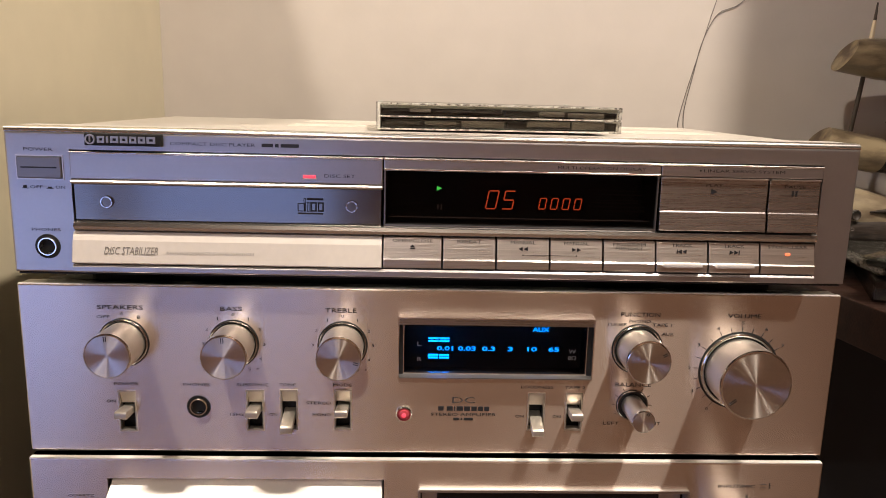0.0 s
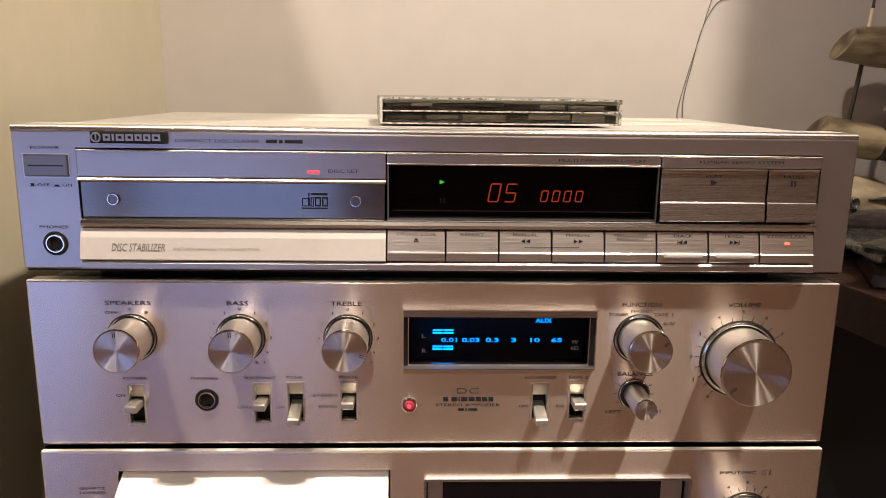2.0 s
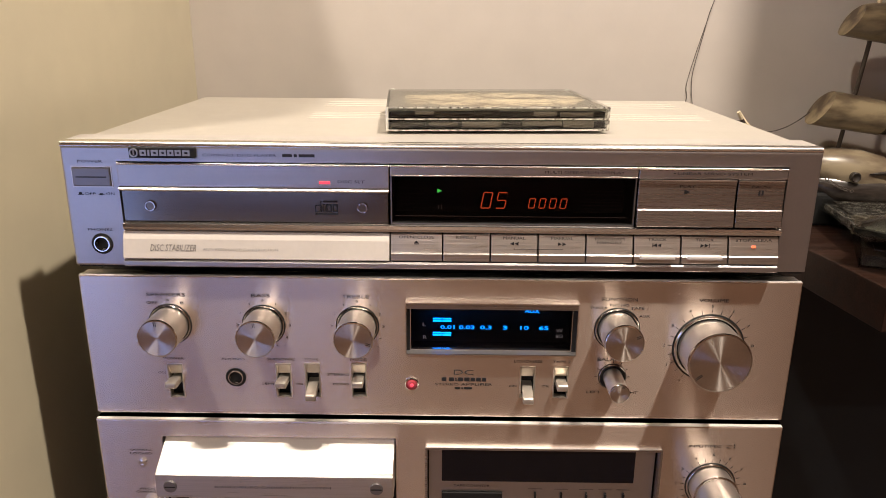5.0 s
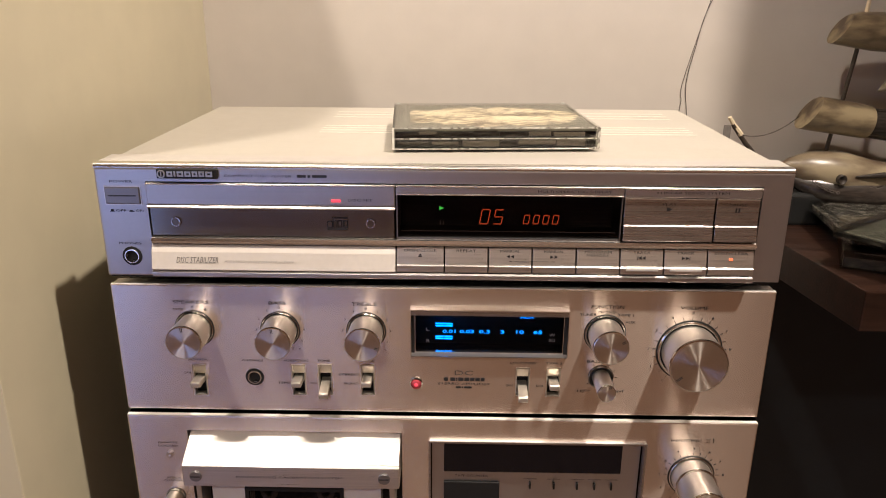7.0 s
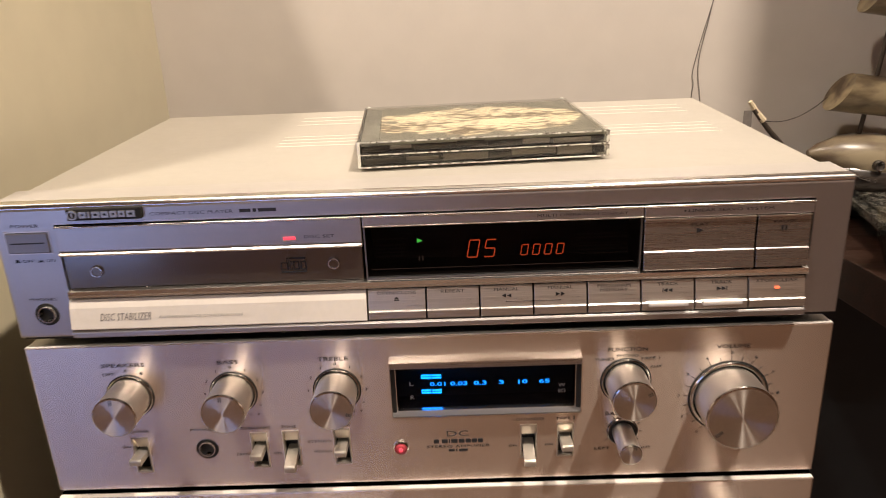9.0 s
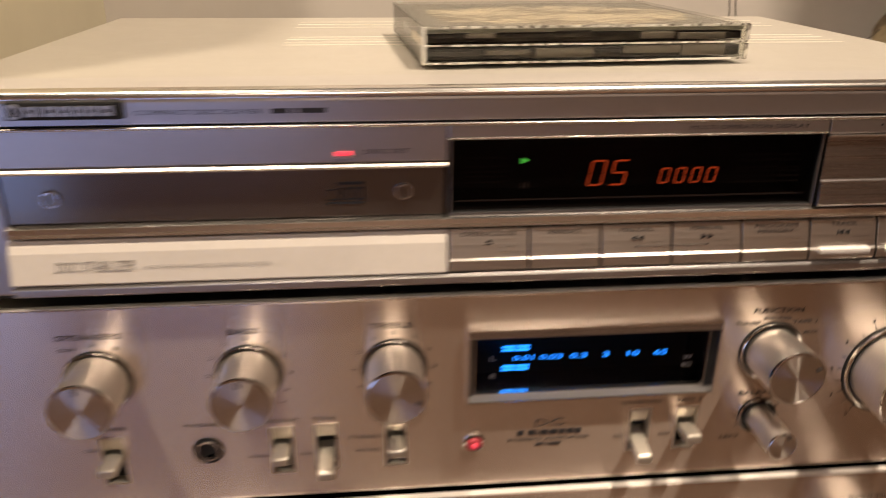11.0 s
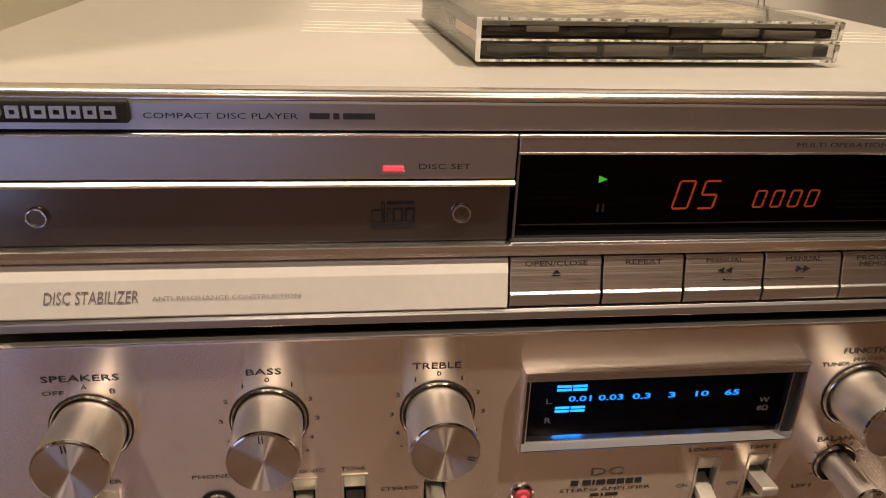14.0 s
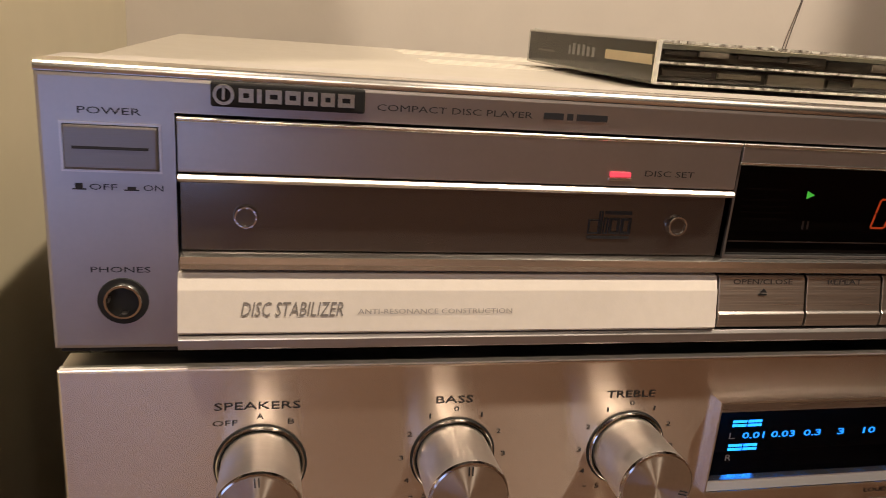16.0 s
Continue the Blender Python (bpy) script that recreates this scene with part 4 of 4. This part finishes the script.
part("meter_window", box(0.0025, 0.1235, 0.0006, 0.0026, 0.7535, 0.7775, 0.0004), material("blue-black meter glass", (0.006, 0.007, 0.014), 0.06, spec=0.5, var=0.1, scale=20), mp, "dark unlit meter window")
part("counter_window", box(0.0025, 0.0410, 0.0006, 0.0026, 0.7300, 0.7450, 0.0004), M_GAP, mp, "dark tape counter window")
lettering("TAPE COUNTER", 0.0215, 0.7492, 0.0230, 0.0013, 0.0023, M_INK, mp)
for x in (0.0620, 0.0785, 0.0945, 0.1065, 0.1180):
    part("slider", box(x - 0.0006, x + 0.0006, 0.0000, 0.0026, 0.7405, 0.7452, 0.0002), M_GAP, mp)
    bar(x - 0.0045, x + 0.0045, 0.7472, 0.7476, 0.0024, M_INK_PALE, mp, "print_line")
# input control and small controls
k1 = knob(deck, 0.1700, 0.7560, 0.0138, 0.0130, 0.0152, 0, y=-0.0035, mark=False)
knob(deck, 0.1700, 0.7560, 0.0128, 0.0300, 0.0129, -150, y=-0.0100)
lettering("INPUT/MIC", 0.1640, 0.7835, 0.0200, 0.0015, -0.0037, M_INK, deck)
bar(0.1770, 0.1800, 0.7845, 0.7847, -0.0036, M_INK, deck), bar(0.1770, 0.1800, 0.7826, 0.7828, -0.0036, M_INK, deck)
lettering("L", 0.1822, 0.7848, 0.0011, 0.0012, -0.0037, M_INK, deck), lettering("R", 0.1822, 0.7828, 0.0011, 0.0012, -0.0037, M_INK, deck)
dial(deck, 0.1700, 0.7560, 0.0215, [(str(i), (i - 5) * 29) for i in range(11)], 0.0013, y=-0.0037)
ticks(deck, 0.1700, 0.7560, 0.0165, 0.0188, [(i - 10) * 14.5 for i in range(21)], y=-0.0035)
part("quartz_lamp", lathe([(0.0026, -0.0030), (0.0026, -0.0048), (0.0014, -0.0050), (0.0, -0.0044)], -0.1840, 0.7672, 24), M_CHROME, deck, "small chrome indicator", smooth=True)
lettering("QUARTZ", -0.1845, 0.7760, 0.0135, 0.0012, -0.0037, M_INK, deck), lettering("LOCKED", -0.1845, 0.7735, 0.0135, 0.0012, -0.0037, M_INK, deck)
lettering("PITCH", -0.1835, 0.7480, 0.0090, 0.0012, -0.0037, M_INK, deck), lettering("CONTROL", -0.1835, 0.7458, 0.0140, 0.0012, -0.0037, M_INK, deck)
knob(deck, -0.1835, 0.7330, 0.0058, 0.0140, 0.0066, 0, y=-0.0035)


# ---- double disc case on the player ----
def art_print(name):
    """A printed sleeve: grey-olive ground with a ragged cream and gold scene across its middle."""
    m = material(name, (1.0, 0.86, 0.60), 0.3, var=0.5, scale=30, stretch=(0.7, 1.3, 1), second=(0.17, 0.12, 0.07), edges=(0.44, 0.53))
    nt = m.node_tree
    b = nt.nodes["Principled BSDF"]
    scene_colour = b.inputs["Base Color"].links[0].from_socket
    co, mp, ln, no, ad_, st, mx = (nt.nodes.new("ShaderNode" + k) for k in ("TexCoord", "Mapping", "VectorMath", "TexNoise", "Math", "MapRange", "Mix"))
    mp.inputs["Scale"].default_value = (13, 20, 0)
    ln.operation = "LENGTH"
    no.inputs["Scale"].default_value, no.inputs["Detail"].default_value = 45, 6
    ad_.operation = "ADD"
    st.inputs["From Min"].default_value, st.inputs["From Max"].default_value = 1.30, 1.36
    mx.data_type = "RGBA"
    mx.inputs[7].default_value = (0.16, 0.155, 0.12, 1)
    nt.links.new(co.outputs["Object"], mp.inputs["Vector"])
    nt.links.new(mp.outputs["Vector"], ln.inputs[0])
    nt.links.new(co.outputs["Object"], no.inputs["Vector"])
    nt.links.new(ln.outputs["Value"], ad_.inputs[0])
    nt.links.new(no.outputs["Fac"], ad_.inputs[1])
    nt.links.new(ad_.outputs[0], st.inputs["Value"])
    nt.links.new(st.outputs["Result"], mx.inputs[0])
    nt.links.new(scene_colour, mx.inputs[6])
    nt.links.new(mx.outputs[2], b.inputs["Base Color"])
    return m


def double_case():
    """A double jewel case with its base at z = 0 and its front left corner at the origin."""
    c = thing("disc_case", (0, 0, 0), "thick clear double jewel case with gold cover art and black spine", "disc case")
    rnd = random.Random(5)
    w, d, h = 0.1370, 0.1150, 0.0147
    part("lid", box(0, w, 0, d, h - 0.0012, h, 0.0003), M_LID, c, "clear scratched lid").visible_shadow = False
    part("base", box(0, w, 0, d, 0.0, 0.0012, 0.0003), M_CLEAR, c)
    part("booklet", box(0.0118, w - 0.002, 0.002, d - 0.002, h - 0.0028, h - 0.0014), art_print("gold printed sleeve"), c, "printed booklet")
    part("hinge_strip", box(0.0016, 0.0116, 0.002, d - 0.002, h - 0.0030, h - 0.0014), M_PALE_ART, c)
    for z0, z1 in ((0.0014, 0.0058), (0.0082, 0.0114)):
        part("tray", box(0.0020, w - 0.0018, 0.0032, d - 0.0015, z0, z1, 0.0004), M_INLAY, c)
    part("middle_tray", box(0.0014, w - 0.0010, 0.0004, d - 0.0004, 0.0067, 0.0078, 0.0002), M_CLEAR, c)
    # pale patches seen through the clear front
    for z0, z1 in ((0.0016, 0.0064), (0.0082, 0.0128)):
        x = 0.004
        while x < w - 0.012:
            step = rnd.uniform(0.008, 0.026)
            low, high = z0 + rnd.uniform(0, 0.0018), z1 - rnd.uniform(0, 0.0018)
            part("liner", box(x, min(x + step, w - 0.003), 0.0018, 0.0030, low, high, 0.0002), rnd.choice((M_LINER, M_INLAY, M_LINER_DARK)), c)
            x += step + rnd.uniform(0.0004, 0.004)
    part("spine", box(0.0005, 0.0013, 0.0022, d - 0.001, 0.0010, h - 0.0010), M_SPINE, c, "black printed spine")
    part("spine_shell", box(0.0, 0.0004, 0.0012, d - 0.0004, 0.0004, h - 0.0004), M_CLEAR, c)
    part("spine_paper", box(0.0002, 0.0006, 0.003, 0.037, 0.0062, 0.0096), M_PAPER, c, "cream strip on the spine")
    for i in range(6):
        y = 0.046 + i * 0.0044
        part("spine_print", box(0.0002, 0.0006, y, y + rnd.uniform(0.0016, 0.0030), 0.0060, 0.0090 + rnd.uniform(0, 0.0016)), M_WHITE_INK, c)
    part("spine_print", box(0.0002, 0.0006, 0.084, 0.102, 0.0058, 0.0066), M_INK_PALE, c)
    for z0, z1 in ((0.0012, 0.0067), (0.0078, h - 0.0012)):
        part("wall", box(0.0012, w, 0.0, 0.0010, z0, z1, 0.0002), M_CLEAR, c)
        part("side", box(w - 0.0010, w, 0.0014, d - 0.0014, z0, z1, 0.0002), M_CLEAR, c)
        part("back_wall", box(0.0012, w, d - 0.0010, d, z0, z1, 0.0002), M_CLEAR, c)
    # lid, seam and base edges, glints put into their colour and as pale ribs
    for z, t in ((h - 0.0005, 0.00045), (0.0073, 0.0004), (0.0005, 0.00045)):
        part("edge", box(0.0002, w - 0.0002, -0.0002, 0.0004, z - t, z + t, 0.0002), M_EDGE, c, "moulded edge with glints in its colour")
        for i in range(12):
            x = rnd.choice((rnd.uniform(0.002, 0.02), rnd.uniform(0.04, 0.075), rnd.uniform(0.085, w - 0.006)))
            part("rib", box(x, x + rnd.uniform(0.0008, 0.0035), -0.0005, 0.0002, z - t * 0.8, z + t * 0.9, 0.0001), M_GLINT, c)
    part("label_strip", box(0.097, 0.130, -0.0005, 0.0001, 0.0002, 0.0010), M_WHITE, c, "white strip on the lower edge")
    part("corner", box(-0.0003, 0.0013, -0.0004, 0.0010, 0.0002, h - 0.0002, 0.0003), M_GLINT, c, "front corner with its glint in a pale colour")
    for z0, z1 in ((0.0003, 0.0066), (0.0080, h - 0.0003)):
        part("corner", box(w - 0.0014, w + 0.0003, -0.0003, 0.0008, z0, z1, 0.0003), M_EDGE, c)
    for x, y in ((0.003, d - 0.003), (w - 0.003, d - 0.003)):
        part("lug", box(x - 0.0014, x + 0.0014, y - 0.001, y + 0.001, h - 0.0002, h + 0.0007, 0.0003), M_GLINT, c)
    return c


M_LINER = material("pale inner liner", (0.20, 0.175, 0.145), 0.35, var=0.2, scale=60, stretch=(1, 1, 4))
M_LINER_DARK = material("grey inner liner", (0.07, 0.062, 0.054), 0.35, var=0.3, scale=60, stretch=(1, 1, 4))
M_SPINE = material("black printed spine card", (0.022, 0.021, 0.018), 0.35, var=0.5, scale=50)
# pale colour standing in for glints on ribs, corner and lugs
M_GLINT = material("pale polystyrene glint", (0.95, 0.92, 0.84), 0.2, 0.3, spec=0.8, var=0.1, scale=300)
double = double_case()
double.matrix_basis = pose(-0.0332, 0.0472, CT + 0.0004, 0, 0, 3.8)

# ---- desk with its things ----
DZ = 0.835
# near-black navy that puts the shade below the desk into colour
M_DESK_SHADE = material("dark navy under-desk shade", (0.010, 0.013, 0.016), 0.5, var=0.2, scale=5, bump=0.05)
desk = thing("desk", (0.9, 0.27, 0), "thick dark walnut desk beside the hi-fi stack", "desk")
own = plate([(0.346, 0.139), (2.2, 0.142), (2.2, WY - 0.003), (0.311, WY - 0.003)], -DZ, 0.036 - DZ)
for v in own.verts:
    v.co = (v.co.x, v.co.z, -v.co.y)
bmesh.ops.recalc_face_normals(own, faces=own.faces)
bmesh.ops.bevel(own, geom=list(own.edges), offset=0.0012, segments=2, profile=0.6, affect="EDGES")
part("top", own, M_WOOD, desk)
# sheet added before the wall to darken the space below the desk
part("shade_sheet", box(0.26, 2.2, WY - 0.020, WY - 0.004, 0.0, DZ - 0.037, 0.001), M_DESK_SHADE, desk, "dark navy sheet giving the shade below the desk")
for x in (0.95, 2.1):
    part("leg", box(x, x + 0.05, 0.16, 0.36, 0.0, DZ - 0.036, 0.002), M_WOOD, desk)


def horn(points, radii, n=28, wall=0.0025, slant=0.0):
    """A hollow curved horn piece along points, open at its first end, cut at a slant there."""
    own = bmesh.new()
    pts = [Vector(p) for p in points]
    shells = []
    for inner in (0, 1):
        rings = []
        for k, p in enumerate(pts):
            d = (pts[min(k + 1, len(pts) - 1)] - pts[max(k - 1, 0)]).normalized()
            u = d.cross(Vector((0, 1, 0))).normalized()
            v = d.cross(u)
            r = max(0.0006, radii[k] - inner * wall)
            ring = []
            for i in range(n):
                a = 2 * math.pi * i / n
                q = p + r * (math.cos(a) * u * (1 + 0.03 * math.sin(3 * a + k)) + math.sin(a) * v)
                if k == 0:
                    q = q + d * slant * math.cos(a) * r
                ring.append(own.verts.new(q))
            rings.append(ring)
        shells.append(rings)
        for p, q in zip(rings, rings[1:]):
            for i in range(n):
                own.faces.new((p[i], p[(i + 1) % n], q[(i + 1) % n], q[i]))
        own.faces.new(rings[-1])
        if inner:
            own.faces.new(rings[0][::-1])
    for i in range(n):
        own.faces.new((shells[0][0][i], shells[0][0][(i + 1) % n], shells[1][0][(i + 1) % n], shells[1][0][i]))
    bmesh.ops.recalc_face_normals(own, faces=own.faces)
    return own


SY = 0.347
ship = thing("horn_ship", (0.42, SY, DZ), "model sailing ship of polished horn on a black base", "ornament")
part("base", box(0.356, 0.60, SY - 0.022, SY + 0.026, DZ + 0.0002, 0.869, 0.003), M_GAP, ship, "black base block")
part("hull", horn([(0.350, SY, 0.894), (0.358, SY, 0.894), (0.374, SY, 0.892), (0.392, SY, 0.889), (0.412, SY, 0.885), (0.440, SY, 0.878), (0.480, SY, 0.873), (0.540, SY, 0.874)], [0.003, 0.009, 0.017, 0.0225, 0.0255, 0.0250, 0.0215, 0.016]), M_HORN_PALE, ship, "pale horn hull", smooth=True)
part("keel", horn([(0.360, SY - 0.004, 0.882), (0.385, SY - 0.009, 0.873), (0.43, SY - 0.010, 0.866), (0.50, SY - 0.008, 0.866)], [0.004, 0.015, 0.021, 0.019]), M_HORN_DARK, ship, "dark underside", smooth=True)
part("side_spur", horn([(0.418, SY - 0.0255, 0.889), (0.445, SY - 0.026, 0.891), (0.49, SY - 0.023, 0.890), (0.54, SY - 0.02, 0.890)], [0.0006, 0.0030, 0.0050, 0.0055], wall=0.0005), M_HORN_DARK, ship, "dark horn spur", smooth=True)
part("porthole", lathe([(0.0050, SY - 0.0225), (0.0050, SY - 0.0275), (0.0042, SY - 0.0285), (0.0030, SY - 0.0275), (0.0, SY - 0.0262)], 0.404, 0.886, 24), M_HORN_DARK, ship, smooth=True)
for pts, rad, mat, sl in (([(0.3715, SY, 0.9505), (0.385, SY, 0.9480), (0.405, SY, 0.9450), (0.433, SY, 0.9405)], [0.0178, 0.0178, 0.0176, 0.0168], M_HORN, 0.42),
                          ([(0.431, SY, 0.9405), (0.455, SY, 0.9375), (0.50, SY, 0.9370)], [0.0150, 0.0160, 0.0150], M_HORN_DARK, 0.0),
                          ([(0.3890, SY, 1.0335), (0.405, SY, 1.0320), (0.425, SY, 1.0305), (0.470, SY, 1.0280)], [0.0150, 0.0172, 0.0190, 0.0185], M_HORN, 0.50),
                          ([(0.468, SY, 1.0280), (0.49, SY, 1.0270), (0.53, SY, 1.0290)], [0.0160, 0.0165, 0.0140], M_HORN_DARK, 0.0),
                          ([(0.441, SY + 0.006, 0.972), (0.452, SY + 0.006, 0.978), (0.475, SY + 0.006, 0.986), (0.51, SY + 0.006, 0.990)], [0.0008, 0.007, 0.013, 0.015], M_HORN_PALE, 0.0)):
    part("sail", horn(pts, rad, slant=sl), mat, ship, "curved horn sail", smooth=True)
part("mast", tube([(0.395, SY, 0.905), (0.398, SY, 0.930), (0.404, SY, 0.965), (0.409, SY, 1.010), (0.412, SY, 1.045)], 0.0021), M_WIRE, ship, "dark mast", smooth=True)
part("mast_top", tube([(0.412, SY, 1.043), (0.4128, SY, 1.056), (0.4135, SY, 1.066)], 0.0024, r1=0.0016), M_PAPER, ship, "pale bound mast head", smooth=True)
part("mast_pin", tube([(0.4135, SY, 1.065), (0.4142, SY, 1.082)], 0.0016, r1=0.0008), M_WIRE, ship, smooth=True)
part("bowsprit", tube([(0.340, SY - 0.010, 0.893), (0.322, SY - 0.014, 0.903), (0.304, SY - 0.018, 0.921), (0.288, SY - 0.020, 0.941)], 0.0024), M_WIRE, ship, "dark bowsprit", smooth=True)
part("tip", tube([(0.298, SY - 0.019, 0.930), (0.290, SY - 0.0195, 0.939), (0.284, SY - 0.020, 0.948)], 0.0031, r1=0.0020), M_PAPER, ship, "pale bound tip", smooth=True)
# small grey rectangle left of the bowsprit tip
part("grey_patch", prism([(SY - 0.021, 0.924), (SY - 0.019, 0.924), (SY - 0.019, 0.940), (SY - 0.021, 0.940)], 0.2795, 0.2865), M_INK_PALE, ship)
rope = [(0.298 + 0.064 * u, SY - 0.018 + 0.018 * u, 0.930 + 0.016 * u - 0.034 * u * (1 - u)) for u in [i / 14 for i in range(15)]]
part("rigging", tube(rope, 0.0005, 6), M_WIRE, ship, "thin rigging line")
for i in range(22):
    a = Vector((0.376 + i * 0.0033, SY - 0.0265, 0.884 - 0.012 * math.sin(min(1, i / 11) * math.pi * 0.62) + (0.006 * (i - 11) / 10 if i > 11 else 0)))
    own = bmesh.new()
    tube([a + Vector((0.0018 * math.cos(t), 0.0008 * (i % 2), 0.0012 * math.sin(t))) for t in [k * math.pi / 4 for k in range(9)]], 0.0005, 5, bm=own)
    part("chain_link", own, M_WIRE, ship)


# pale flecks on dark put the case's glints into its colour
M_GLINTY = material("clear plastic with glints in colour", (0.34, 0.32, 0.29), 0.15, spec=0.8, var=0.6, scale=120, second=(0.03, 0.03, 0.03), bump=1.0, bump_scale=300, edges=(0.46, 0.60))


def desk_case(x, y, z, turn, label, art, h):
    c = thing("flat_case", (0, 0, 0), label, "disc case", "cases on the desk")
    part("lid", box(0, 0.142, 0, 0.124, h - 0.0012, h, 0.0004), M_CLEAR, c)
    part("base", box(0, 0.142, 0, 0.124, 0, 0.0012, 0.0004), M_CLEAR, c)
    part("tray", box(0.002, 0.140, 0.002, 0.122, 0.0014, h * 0.6, 0.0004), M_GLINTY if art is M_GLINTY else M_INLAY, c)
    part("booklet", box(0.010, 0.140, 0.002, 0.122, h - 0.0026, h - 0.0014), art, c, "printed booklet")
    part("wall", box(0.001, 0.141, 0.0, 0.0012, 0.0013, h - 0.0013), M_CLEAR, c)
    part("spine", box(0.0, 0.0012, 0.0014, 0.1226, 0.0013, h - 0.0013), M_CLEAR, c)
    c.matrix_basis = pose(x, y, z, 0, 0, turn)
    return c


desk_case(0.3500, 0.1940, DZ + 0.0002, -24, "closed clear double jewel case, black inside, lying on the desk", M_INLAY, 0.0178)
desk_case(0.3590, 0.2010, DZ + 0.0184, -8, "clear jewel case with glints in its colour, on another case", M_GLINTY, 0.0100)
desk_case(0.3390, 0.1960, DZ + 0.0290, -54, "jewel case with pale printed sleeve, on top of the pile", M_PALE_ART, 0.0080)

# ---- cables on the wall ----
def glide(pts, n=5):
    """A smooth run through (x, z) points."""
    out = []
    for k in range(len(pts) - 1):
        p0, p1, p2, p3 = (np.array(pts[min(max(k + o, 0), len(pts) - 1)]) for o in (-1, 0, 1, 2))
        for i in range(n):
            u = i / n
            out.append(0.5 * (2 * p1 + (p2 - p0) * u + (2 * p0 - 5 * p1 + 4 * p2 - p3) * u * u + (3 * p1 - p0 - 3 * p2 + p3) * u ** 3))
    return out + [np.array(pts[-1])]


for pts in ([(0.292, 1.14), (0.276, 1.083), (0.263, 1.032), (0.254, 0.996), (0.2485, 0.968), (0.250, 0.957), (0.249, 0.942), (0.249, 0.88), (0.248, 0.70)],
            [(0.335, 1.12), (0.301, 1.083), (0.279, 1.072), (0.266, 1.045), (0.260, 1.015), (0.254, 0.983), (0.254, 0.964), (0.258, 0.937), (0.260, 0.88), (0.26, 0.70)]):
    cable = part("cable", tube([(x, WY - 0.0008, z) for x, z in glide(pts)], 0.00035, 6), M_CABLE, None, smooth=True)
    tagged(cable, "thin grey cable hanging down the wall behind the stack", "cable", "wall cables")
